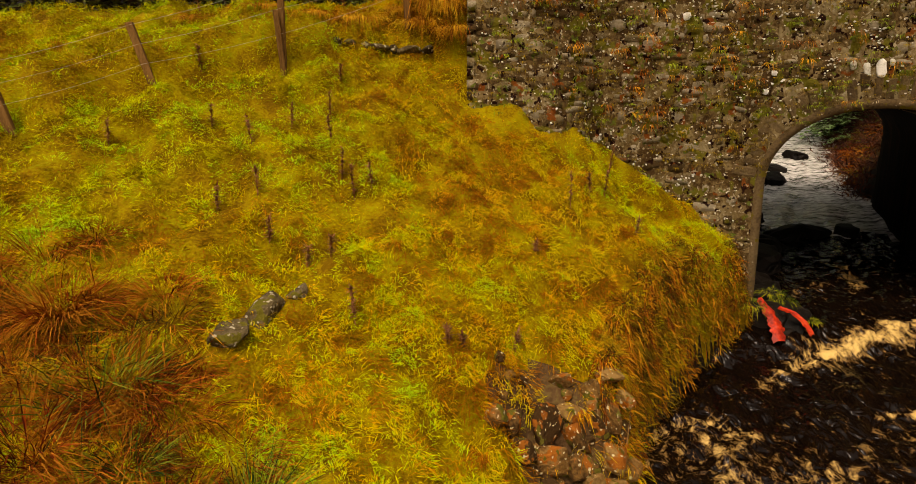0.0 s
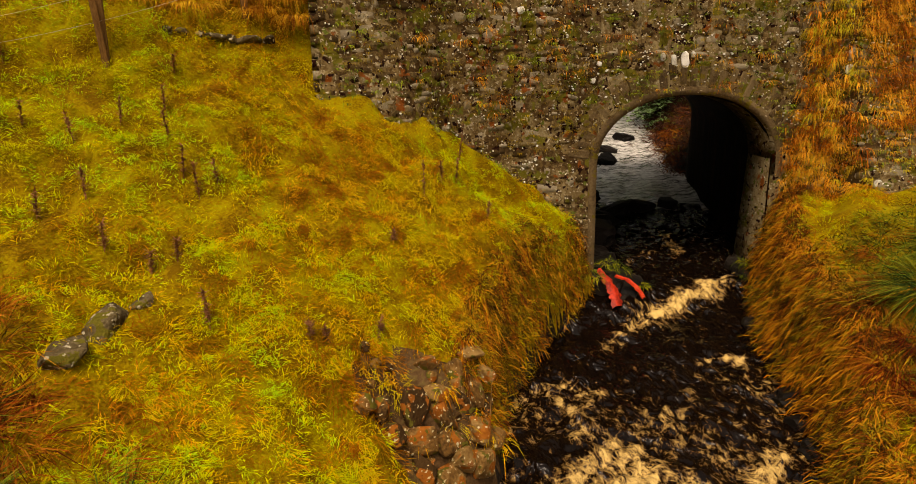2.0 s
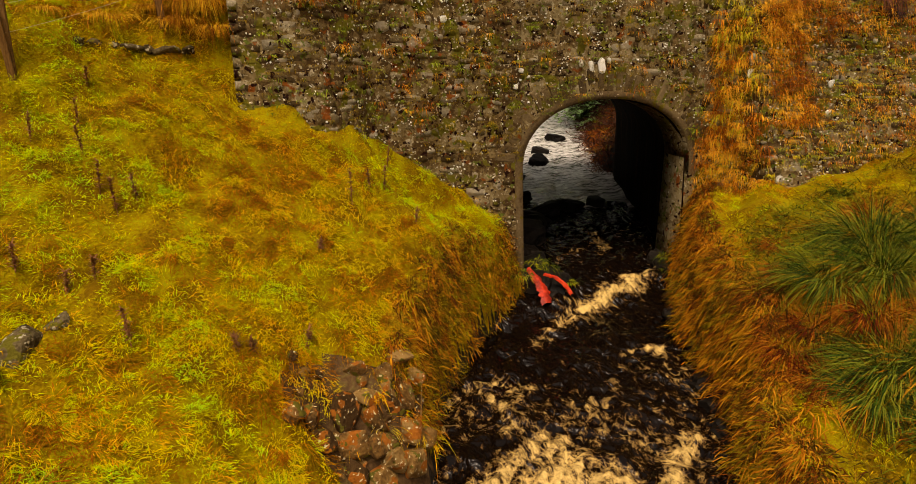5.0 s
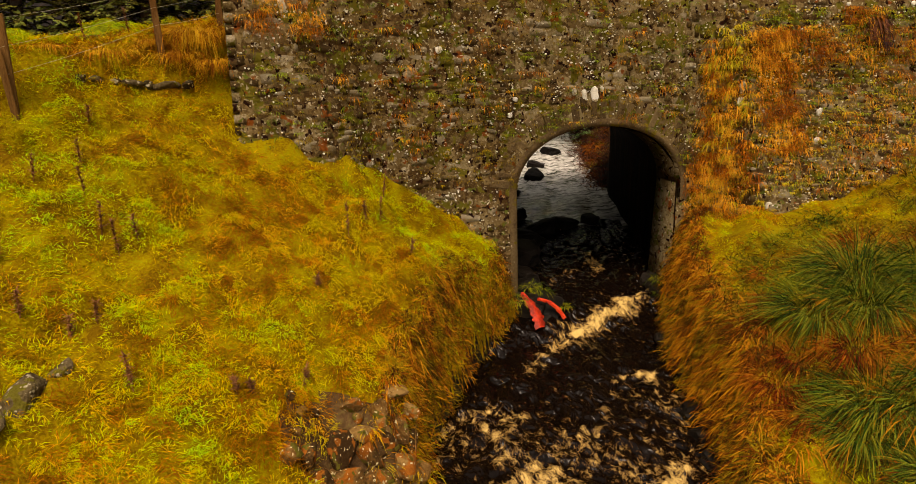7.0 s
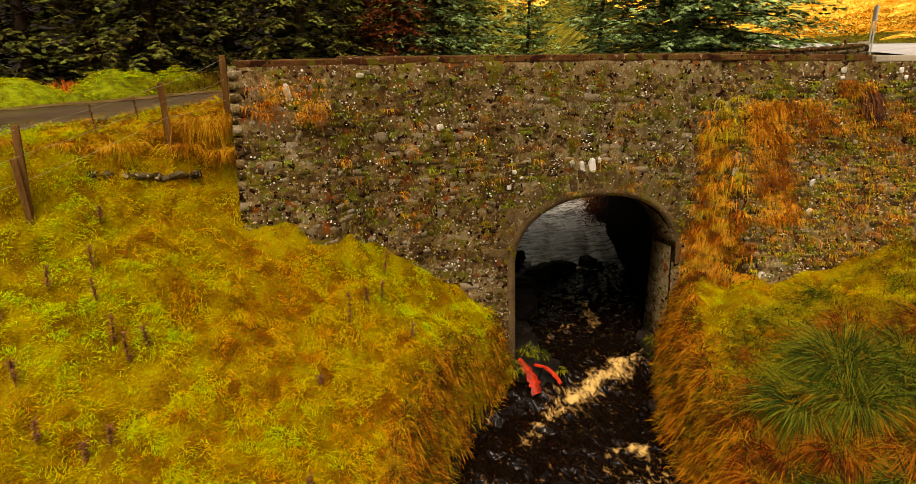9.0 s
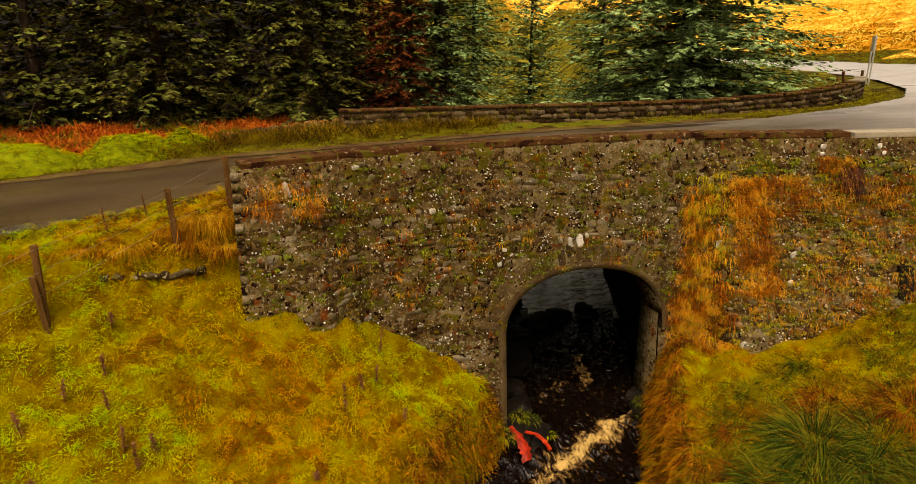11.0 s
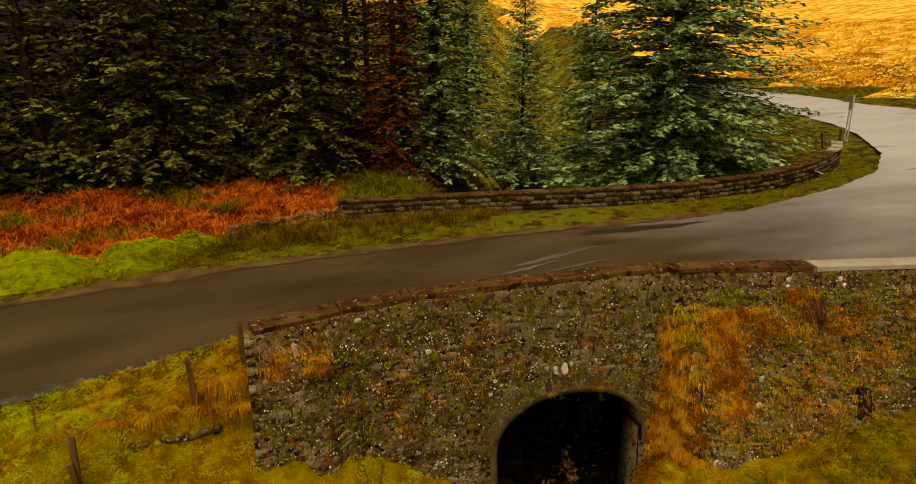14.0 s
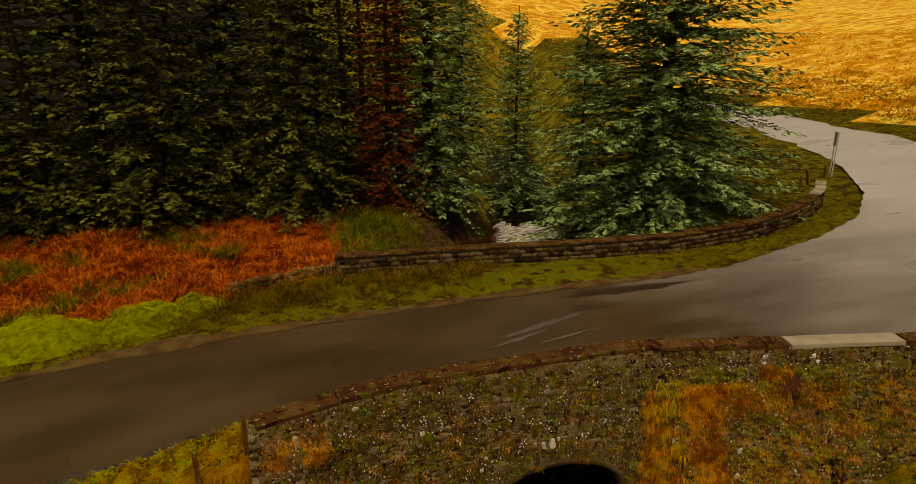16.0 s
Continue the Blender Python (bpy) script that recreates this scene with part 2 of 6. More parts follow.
M_WALLORANGE = surface("orange_wall_grass", [(0.18, 0.045, 0.004), (0.5, 0.155, 0.009), (0.64, 0.31, 0.025)], 1.4, 5, spread=0.5, bump=0, spec=0.05, tufts=(0.25, 0.7))
# Broken water whose pale base colours also paint the sky it reflects.
M_RIFFLESKY = surface("riffle_with_sky_glare", [(0.08, 0.07, 0.06), (0.55, 0.53, 0.49), (0.85, 0.83, 0.78), (0.95, 0.93, 0.9)], 2.6, 9, rough=0.2, bump=0.8, spec=1.0, stretch=(0.7, 1.8, 1))
M_GREY = surface("grey_field_stone", [(0.022, 0.015, 0.006), (0.06, 0.042, 0.017), (0.12, 0.09, 0.045)], 6.0, 28, bump=1.0, spec=0.02, spots=[((0.1, 0.085, 0.012), 6.0, 0.56), ((0.32, 0.28, 0.19), 15.0, 0.61)])
# Paler than the asphalt: reflected sky is put into the base colour.
M_GLARE = surface("wet_glare_film", [(0.09, 0.072, 0.05), (0.15, 0.125, 0.09)], 2.0, 30, rough=0.2, bump=0.05, spec=0.8)
M_EARTH = surface("bare_earth", [(0.05, 0.025, 0.01), (0.1, 0.055, 0.022), (0.14, 0.1, 0.03)], 2.0, 20, bump=1.0, spec=0.05)
M_GRAVEL = surface("crumbled_gravel", [(0.035, 0.024, 0.014), (0.09, 0.07, 0.05), (0.2, 0.17, 0.13)], 2.0, 30, bump=0.8)


def water_material():
    m = bpy.data.materials.new("peat_water")
    m.use_nodes = True
    nt = m.node_tree
    N, K = nt.nodes, nt.links
    b = N["Principled BSDF"]
    tc = N.new("ShaderNodeTexCoord")
    mp = N.new("ShaderNodeMapping")
    mp.inputs["Scale"].default_value = (1.1, 0.68, 1)
    mp.inputs["Rotation"].default_value = (0, 0, radians(23))
    K.new(tc.outputs["Object"], mp.inputs[0])
    w = N.new("ShaderNodeTexNoise")
    w.inputs["Scale"].default_value, w.inputs["Detail"].default_value, w.inputs["Distortion"].default_value = 3.2, 2.5, 0.9
    K.new(mp.outputs[0], w.inputs["Vector"])
    bp = N.new("ShaderNodeBump")
    bp.inputs["Strength"].default_value, bp.inputs["Distance"].default_value = 1.0, 0.16
    K.new(w.outputs[0], bp.inputs["Height"])
    K.new(bp.outputs[0], b.inputs["Normal"])
    r = N.new("ShaderNodeValToRGB")
    r.color_ramp.elements[0].color, r.color_ramp.elements[1].color = (0.0008, 0.0005, 0.0004, 1), (0.008, 0.004, 0.002, 1)
    K.new(w.outputs[0], r.inputs[0])
    # broken water: streaks of foam where the current runs white
    at = N.new("ShaderNodeAttribute")
    at.attribute_name = "foam"
    mp2 = N.new("ShaderNodeMapping")
    mp2.inputs["Scale"].default_value, mp2.inputs["Rotation"].default_value = (1.3, 0.9, 1), (0, 0, radians(-25))
    K.new(tc.outputs["Object"], mp2.inputs[0])

    def calc(op, p, q, r=0.0):
        m_ = N.new("ShaderNodeMath")
        m_.operation = op
        for k, v in enumerate((p, q, r)):
            if isinstance(v, (int, float)):
                m_.inputs[k].default_value = v
            else:
                K.new(v, m_.inputs[k])
        return m_.outputs[0]

    def grain(scale, detail, rough, twist):
        q = N.new("ShaderNodeTexNoise")
        q.inputs["Scale"].default_value, q.inputs["Detail"].default_value, q.inputs["Roughness"].default_value, q.inputs["Distortion"].default_value = scale, detail, rough, twist
        K.new(mp2.outputs[0], q.inputs["Vector"])
        return q.outputs[0]

    def threads(v, sharp):
        return calc("MAXIMUM", calc("MULTIPLY_ADD", calc("ABSOLUTE", calc("SUBTRACT", v, 0.5), 0), -sharp, 1.0), 0)

    lace = calc("MAXIMUM", threads(grain(2.2, 5, 0.6, 1.6), 9), calc("MULTIPLY", threads(grain(6.5, 4, 0.6, 1.2), 7), 0.8))
    froth = calc("MULTIPLY_ADD", grain(5.5, 6, 0.68, 0.3), 2.6, -1.0)
    body = calc("ADD", calc("MULTIPLY", lace, 0.55), calc("MULTIPLY", froth, 0.75))
    ridge = calc("ADD", calc("MULTIPLY_ADD", body, 1.25, -0.98), calc("MULTIPLY", at.outputs["Fac"], 1.0))
    cut = N.new("ShaderNodeValToRGB")
    cut.color_ramp.elements[0].position, cut.color_ramp.elements[1].position = 0.1, 0.6
    K.new(ridge, cut.inputs[0])
    tone = N.new("ShaderNodeValToRGB")
    tone.color_ramp.elements[0].position, tone.color_ramp.elements[1].position = 0.2, 0.95
    tone.color_ramp.elements[0].color, tone.color_ramp.elements[1].color = (0.12, 0.048, 0.008, 1), (0.62, 0.42, 0.14, 1)
    K.new(ridge, tone.inputs[0])
    mx = N.new("ShaderNodeMix")
    mx.data_type = "RGBA"
    K.new(cut.outputs[0], mx.inputs[0])
    K.new(r.outputs[0], mx.inputs[6])
    K.new(tone.outputs[0], mx.inputs[7])
    K.new(mx.outputs[2], b.inputs["Base Color"])
    rr = N.new("ShaderNodeMapRange")
    K.new(cut.outputs[0], rr.inputs[0])
    rr.inputs[3].default_value, rr.inputs[4].default_value = 0.08, 0.8
    K.new(rr.outputs[0], b.inputs["Roughness"])
    b.inputs["IOR"].default_value = 1.33
    b.inputs["Specular IOR Level"].default_value = 0.28
    return m


M_WATER = water_material()


# ---- mesh helpers ----
def mesh_of(name, verts, faces, material, smooth=False):
    """A mesh from arrays: faces all of one length."""
    verts, faces = np.asarray(verts, np.float32), np.asarray(faces, np.int32)
    me = bpy.data.meshes.new(name)
    n, k = faces.shape
    me.vertices.add(len(verts))
    me.vertices.foreach_set("co", verts.ravel())
    me.loops.add(n * k)
    me.loops.foreach_set("vertex_index", faces.ravel())
    me.polygons.add(n)
    me.polygons.foreach_set("loop_start", np.arange(0, n * k, k, dtype=np.int32))
    me.polygons.foreach_set("loop_total", np.full(n, k, np.int32))
    if smooth:
        me.polygons.foreach_set("use_smooth", np.ones(n, bool))
    me.update()
    me.validate()
    for m in material if isinstance(material, (list, tuple)) else [material]:
        me.materials.append(m)
    return me


def part(name, bm, material, parent=None, label=""):
    """Links a bmesh, or a mesh, as one object, under parent if given."""
    if isinstance(bm, bmesh.types.BMesh):
        me = bpy.data.meshes.new(name)
        bm.to_mesh(me)
        bm.free()
        me.materials.append(material)
    else:
        me = bm
    ob = new(name, me)
    if parent:
        ob.parent = parent
    return tagged(ob, label)


def slab(bm, size, at, jitter=0.0, bevel=0.0, rng=random):
    """Adds a box with the given size and pose, its corners shaken and its edges bevelled."""
    m = at @ Matrix.Diagonal((*size, 1))
    made = bmesh.ops.create_cube(bm, size=1, matrix=m)["verts"]
    for v in made:
        v.co += Vector([rng.uniform(-jitter, jitter) for _ in range(3)])
    if bevel:
        edges = list({e for v in made for e in v.link_edges})
        bmesh.ops.bevel(bm, geom=edges, offset=bevel, segments=2, affect="EDGES", profile=0.6)
    return bm


def boulder(seed, size, squash=(1, 1, 0.7), rough=0.3):
    bm = bmesh.new()
    bmesh.ops.create_icosphere(bm, subdivisions=3, radius=size)
    for v in bm.verts:
        d = v.co.normalized()
        k = 1 + rough * noise.noise(d * 1.3 + Vector((seed * 7.1, 0, 0))) + 0.35 * rough * noise.noise(d * 4 + Vector((0, seed * 3.3, 0)))
        v.co = Vector((v.co.x * squash[0], v.co.y * squash[1], v.co.z * squash[2])) * k
        for ax in range(3):
            lim = size * squash[ax] * 0.82
            v.co[ax] = max(-lim, min(lim, v.co[ax]))
    return bm


def block(seed, size, corners=20):
    """An angular worn block: the hull of corners on a squared ball, slightly bevelled."""
    r = random.Random(seed)
    bm = bmesh.new()
    for _ in range(corners):
        d = Vector((r.gauss(0, 1), r.gauss(0, 1), r.gauss(0, 1))).normalized()
        p = 5
        k = (abs(d.x) ** p + abs(d.y) ** p + abs(d.z) ** p) ** (-1 / p) * r.uniform(0.86, 1.0)
        bm.verts.new((d.x * k * size[0] / 2, d.y * k * size[1] / 2, d.z * k * size[2] / 2))
    got = bmesh.ops.convex_hull(bm, input=bm.verts)
    bmesh.ops.delete(bm, geom=[v for v in bm.verts if not v.link_faces], context="VERTS")
    bmesh.ops.bevel(bm, geom=list(bm.edges), offset=0.05 * min(size), segments=1, affect="EDGES")
    return bm


# ---- the lie of the land ----
ROAD_FAR = np.array([(-400, -60), (-60, 11), (-20, 16.4), (-6.7, 17.6), (-3.9, 17.8), (0.9, 17.35), (5, 17.1), (9, 16.7), (13.3, 16.2), (17, 16.05), (23, 17.4), (27.4, 19.1), (31.8, 22.3), (36.8, 27.8), (39.2, 31.6), (43, 41)], float)
ROAD_NEAR = np.array([(-400, -66), (-60, 5), (-20, 10.6), (-6.7, 11.7), (-3.9, 11.9), (-0.5, 12.3), (3, 12.0), (6.5, 11.9), (10, 11.55), (13.6, 10.5), (17, 9.7), (24, 8.4), (32, 8.0), (38, 12.0), (43, 22), (47, 33)], float)
WALL_TOP = ((0, 10.84), (1, 11.02), (1.5, 11.13), (2.3, 11.34), (4, 11.42), (6, 11.3), (8, 11.15), (10.2, 10.98))
PARAPET = ((3.2, 21.4), (6.0, 20.9), (9.4, 20.3), (12.9, 19.5), (16.7, 18.9), (20.9, 18.9), (24.0, 19.7), (26.4, 20.7), (28.3, 21.8), (29.6, 22.9))
AXIS = np.array((0.39, 0.92)) / math.hypot(0.39, 0.92)
ARCH_L, ARCH_R, SPRING, CROWN = 5.42, 9.4, 1.95, 3.3
MOUTH = np.array((7.41, 10.9))


def step(a, b, v):
    t = np.clip((v - a) / (b - a), 0, 1)
    return t * t * (3 - 2 * t)


def lerp(v, pairs):
    return np.interp(v, [p[0] for p in pairs], [p[1] for p in pairs])


def road_z(x):
    return lerp(x, ((-400, -12), (-60, 1.8), (-20, 4.0), (-6.7, 4.75), (-3, 5.0), (0, 5.28), (9.5, 5.75), (18, 6.0), (27, 6.25), (37, 6.6), (45, 7.1), (60, 8), (90, 10)))


def wall_y(x, z):
    """The front face of the near wall: flared at its end, plain over the arch, and a battered wing."""
    x, z = np.asarray(x, float), np.asarray(z, float)
    body = lerp(x, WALL_TOP) + lerp(x, ((0, 0.25), (1.4, 0.28), (2.3, 0.1), (10.2, 0.08))) * (z - 6)
    wing = 9.63 - 0.3 * (np.maximum(x, 10.2) - 13) + np.where(z > 4.2, 0.22 * (z - 4.46), -0.06 + 0.4 * (z - 4.2))
    return body + (wing - body) * step(9.7, 10.7, x)


def wall_top(x):
    return lerp(x, ((0, 6.0), (4.2, 6.11), (8.4, 6.19), (12.5, 6.2), (24, 6.32)))


def wall_back(x):
    return wall_y(x, 6.3) + 0.52


def bed_z(s):
    """Height of the water along the stream; s is measured up the stream from the bridge's mouth."""
    return lerp(s, ((-60, -3.5), (-8, -1.35), (-5.2, -1.12), (-2.4, -0.98), (-1.2, -0.95), (-0.5, -0.62), (6, -0.5), (12, -0.2), (30, 0.8), (60, 2.4), (200, 8)))


def fine(x, y, s):
    return 0.5 * np.sin(1.7 * x * s + 2.3 * np.sin(0.9 * y * s)) + 0.5 * np.sin(1.9 * y * s + 1.8 * np.sin(1.3 * x * s))


def banks(y):
    """The stream's edges on the near side, left and right."""
    left = lerp(y, ((-40, -9), (0, 0.2), (4, 1.3), (5.65, 1.9), (7.2, 2.4), (8.1, 3.0), (9.2, 3.8), (10.4, 5.3), (10.9, 5.4)))
    right = lerp(y, ((-40, -2), (0, 3.8), (4.5, 5.5), (5.85, 6.6), (7.55, 7.3), (8.4, 7.7), (10.2, 8.9), (10.9, 9.4)))
    return left, right


def ground_z(x, y):
    x, y = np.broadcast_arrays(np.asarray(x, float), np.asarray(y, float))
    rz = road_z(x)
    rf, rn = np.interp(x, ROAD_FAR[:, 0], ROAD_FAR[:, 1]), np.interp(x, ROAD_NEAR[:, 0], ROAD_NEAR[:, 1])
    # near side, left bank
    xl, yl = np.clip(x, -7, 6), np.clip(y, 2, 11)
    lb = -0.4582 - 0.3331 * xl + 0.0472 * yl - 0.0272 * xl ** 2 - 0.0087 * xl * yl + 0.0335 * yl ** 2
    lumps = 0.06 * fine(x, y, 2.6) + 0.055 * fine(x + 7, y - 3, 4.6) + 0.02 * fine(x - 2, y + 5, 7.0)
    lb = lb + 0.06 * fine(x, y, 1.3) + 0.045 * fine(x + 3, y, 2.6) + lumps - 1.1 * np.exp(-((x - 1.2) ** 2 + (y - 5.2) ** 2) / 0.8) - 0.4 * step(1.5, 3.0, x) * step(9.4, 10.3, y)
    # a bank rises from the turf to the road's verge
    fence_side = (y - 9.54) * 0.866 - (x + 2.83) * 0.5
    lb = lb + 0.32 * step(-0.12, 0.4, fence_side) * (1 - step(0.5, 1.7, fence_side)) * step(-1.8, -3.2, x)
    up = rz - 0.15 + 0.04 * fine(x, y, 1.4) + 0.13 * step(0.5, 0.05, rn - y) + 0.15 * step(-2.2, -1.2, x)
    lip = step(10.35, 11.5, y + 0.28 * np.clip(-1.5 - x, 0, 30) * 0.55) * (x < 0.12)
    lb = lb + (up - lb) * lip
    rb = -2.1647 + 0.2945 * np.clip(x, 4, 22) + 0.0545 * y + 0.35 * np.exp(-((x - 8.6) ** 2 + (y - 5.9) ** 2) / 2.5) + 0.07 * fine(x, y, 1.1) + 0.06 * fine(x, y, 2.7) + lumps
    left, right = banks(y)
    s_near = (y - 10.9)
    bed = bed_z(s_near) - 0.35
    lcut = step(-0.25, 0.55, left - x)
    rcut = step(-0.25, 0.5, x - right)
    near = np.where(x < 0.5 * (left + right), bed + (lb - bed) * lcut, bed + (rb - bed) * rcut)
    # the bridge: road fill behind the wall, cut by the stream
    off = (x - MOUTH[0]) * AXIS[1] - (y - MOUTH[1]) * AXIS[0]
    along = (x - MOUTH[0]) * AXIS[0] + (y - MOUTH[1]) * AXIS[1]
    under = bed_z(along) - 0.35
    cut = step(1.95, 2.35, np.abs(off + 0.0))
    fill = rz - 0.12
    middle = under + (fill - under) * cut
    # far side: verge, then the moor falling to the stream
    par = lerp(x, PARAPET)
    verge = rz - 0.02 + 0.05 * step(0, 3, y - rf) + 0.04 * fine(x, y, 1.2) - 0.3 * step(1.6, 0.3, par - y) * (x > 3.2)
    moor = lerp(y, ((17, 4.9), (22, 4.75), (30, 4.3), (60, 5.0), (120, 12))) + 0.12 * fine(x, y, 0.5)
    moor_r = lerp(x, ((8, 4.6), (18, 5.2), (30, 6.2), (45, 7.0))) + 0.1 * fine(x, y, 0.5) + 0.03 * np.clip(y - 30, 0, 40)
    land = np.where(x < 6, moor, np.where(x > 16, moor_r, moor + (moor_r - moor) * step(6, 16, x)))
    valley = bed_z(along) - 0.3
    land = valley + (land - valley) * step(1.9, 6.5 + 0.05 * np.clip(along - 10, 0, 50), np.abs(off + 0.8 * np.sin(along * 0.13)))
    edge = np.where(x < 3.2, 19.6 + 1.6 * step(-4, 3, x), par + 0.2)
    far = verge + (land - verge) * step(0.0, 1.3, y - edge)
    far = np.where((x > 4) & (x < 30), np.where(y < par + 0.25, verge, land), far)
    cutf = (np.abs(off) < 2.2) & (y > 12)
    deck = np.where(cutf & (x > 4), under, fill)
    out = np.where((x > 0.15) & (x < 40) & (y > wall_back(x) - 0.2) & (y < rf), middle, near)
    onroad = (y > rn + 0.05) & (y < rf - 0.05)
    out = np.where(onroad & ((x <= 0.15) | (x >= 40)), rz - 0.12, out)
    out = np.where(onroad & (x > 0.15) & (x < 40), middle, out)
    out = np.where(y >= rf - 0.05, np.where(cutf & (y < par + 0.6) & (x > 4), under, far), out)
    # beyond the wing wall the near ground comes up to the road
    out = np.where((x > 19) & (y < rn) & (y > -60), np.minimum(rb, rz - 0.2) + (rz - 0.1 - np.minimum(rb, rz - 0.2)) * step(19, 28, x), out)
    # the hill behind the main road
    main = lerp(y, ((-60, 30), (8, 38), (24, 43.5), (34, 49.5), (41, 51), (60, 56), (400, 90)))
    up_hill = np.clip(x - main, 0, 400)
    rise = 0.22 * np.clip(up_hill - 1.5, 0, 30) + 0.15 * np.clip(up_hill - 31, 0, 140) + 0.5 * step(0, 2, up_hill)
    back = np.clip(y - 66 - 0.1 * (x - 20), 0, 600)
    rise2 = 0.22 * np.clip(back, 0, 240)
    out = np.where((x > 39) & (y > 8), np.where(x > main - 8, road_z(np.minimum(x, main)) - 0.12, out), out)
    out = np.where((x > 39) & (y <= 8) , road_z(np.minimum(x, main)) - 0.12, out)
    return np.maximum(out + rise, out + rise2) + 0.5 * fine(x, y, 0.07) * step(5, 40, np.maximum(up_hill, back))


def spaced(a, b, c, d, fine_step, grow):
    """Grid lines: even between b and c, and ever wider out to a and d."""
    mid = list(np.arange(b, c + 1e-6, fine_step))
    lo, hi, k = [b], [c], fine_step
    while lo[-1] > a:
        k *= grow
        lo.append(lo[-1] - k)
    k = fine_step
    while hi[-1] < d:
        k *= grow
        hi.append(hi[-1] + k)
    return np.array(lo[:0:-1] + mid + hi[1:])


gx, gy = spaced(-1500, -8, 12, 1500, 0.1, 1.09), spaced(-1500, 1.5, 12, 1500, 0.1, 1.09)
GX, GY = np.meshgrid(gx, gy)
GZ = ground_z(GX, GY)
nx, ny = len(gx), len(gy)
idx = np.arange(nx * ny).reshape(ny, nx)
quads = np.stack([idx[:-1, :-1], idx[:-1, 1:], idx[1:, 1:], idx[1:, :-1]], -1).reshape(-1, 4)


def ground_at(x, y):
    """Height of the meshed ground."""
    i, j = np.clip(np.searchsorted(gx, x) - 1, 0, nx - 2), np.clip(np.searchsorted(gy, y) - 1, 0, ny - 2)
    u, v = (x - gx[i]) / (gx[i + 1] - gx[i]), (y - gy[j]) / (gy[j + 1] - gy[j])
    return (GZ[j, i] * (1 - u) + GZ[j, i + 1] * u) * (1 - v) + (GZ[j + 1, i] * (1 - u) + GZ[j + 1, i + 1] * u) * v


ground_mesh = mesh_of("ground", np.stack([GX, GY, GZ], -1).reshape(-1, 3), quads, [M_BANK, M_VERGE, M_MOOR, M_HILL, M_BEDSHADE, M_EARTH, M_SLOPE], True)
cx, cy = 0.25 * (GX[:-1, :-1] + GX[1:, 1:]) * 2, 0.25 * (GY[:-1, :-1] + GY[1:, 1:]) * 2
cz = 0.5 * (GZ[:-1, :-1] + GZ[1:, 1:])
c_off = (cx - MOUTH[0]) * AXIS[1] - (cy - MOUTH[1]) * AXIS[0]
c_along = (cx - MOUTH[0]) * AXIS[0] + (cy - MOUTH[1]) * AXIS[1]
bl, br = banks(cy)
kind = np.zeros(cx.shape, np.int32)
kind[(cy > 11.2)] = 1
kind[(cy > 21) & (cx < 13)] = 2
hill_line = lerp(cy, ((-60, 30), (8, 38), (24, 43.5), (34, 49.5), (41, 51), (60, 56), (400, 90)))
kind[(cx > hill_line + 3) | ((cy > 105) & (cx > 14))] = 3
# ground among and behind the spruces: their shade painted with the near-black bed colours
kind[(cy > 34) & (cx <= 14)] = 4
kind[(cy > 34) & (cx > 14) & (cx < hill_line - 9)] = 6
kind[((cx - 1.2) / 1.0) ** 2 + ((cy - 5.8) / 0.62) ** 2 < 1] = 5
kind[(cy > 20.6) & (cx >= 4.5) & (cx < 17) & (cy < 34)] = 5
wetbed = np.where(cy < 10.9, (cx > bl - 0.05) & (cx < br + 0.05), (np.abs(c_off) < 2.3) & (cz < 1.8))
kind[wetbed & (cy < 70)] = 4
ground_mesh.polygons.foreach_set("material_index", kind.ravel())
tagged(new("ground", ground_mesh), "mossy grass banks and moorland falling to a stream", "ground", kind="structure")


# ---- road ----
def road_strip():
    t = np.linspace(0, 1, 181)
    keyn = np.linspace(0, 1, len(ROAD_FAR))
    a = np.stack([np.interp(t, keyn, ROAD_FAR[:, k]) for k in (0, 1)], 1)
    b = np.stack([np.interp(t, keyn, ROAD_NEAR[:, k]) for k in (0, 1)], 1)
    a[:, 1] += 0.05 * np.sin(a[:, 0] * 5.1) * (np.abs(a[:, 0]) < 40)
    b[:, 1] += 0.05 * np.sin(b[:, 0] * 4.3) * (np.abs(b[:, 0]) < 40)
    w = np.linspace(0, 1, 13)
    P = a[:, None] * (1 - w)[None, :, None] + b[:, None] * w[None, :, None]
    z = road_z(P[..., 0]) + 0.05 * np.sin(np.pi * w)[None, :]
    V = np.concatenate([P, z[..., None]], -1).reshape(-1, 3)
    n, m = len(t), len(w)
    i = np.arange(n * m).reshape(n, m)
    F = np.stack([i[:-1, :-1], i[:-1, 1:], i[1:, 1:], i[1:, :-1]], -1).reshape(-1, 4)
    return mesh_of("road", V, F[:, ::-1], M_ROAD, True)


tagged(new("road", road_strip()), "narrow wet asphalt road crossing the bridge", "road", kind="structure")


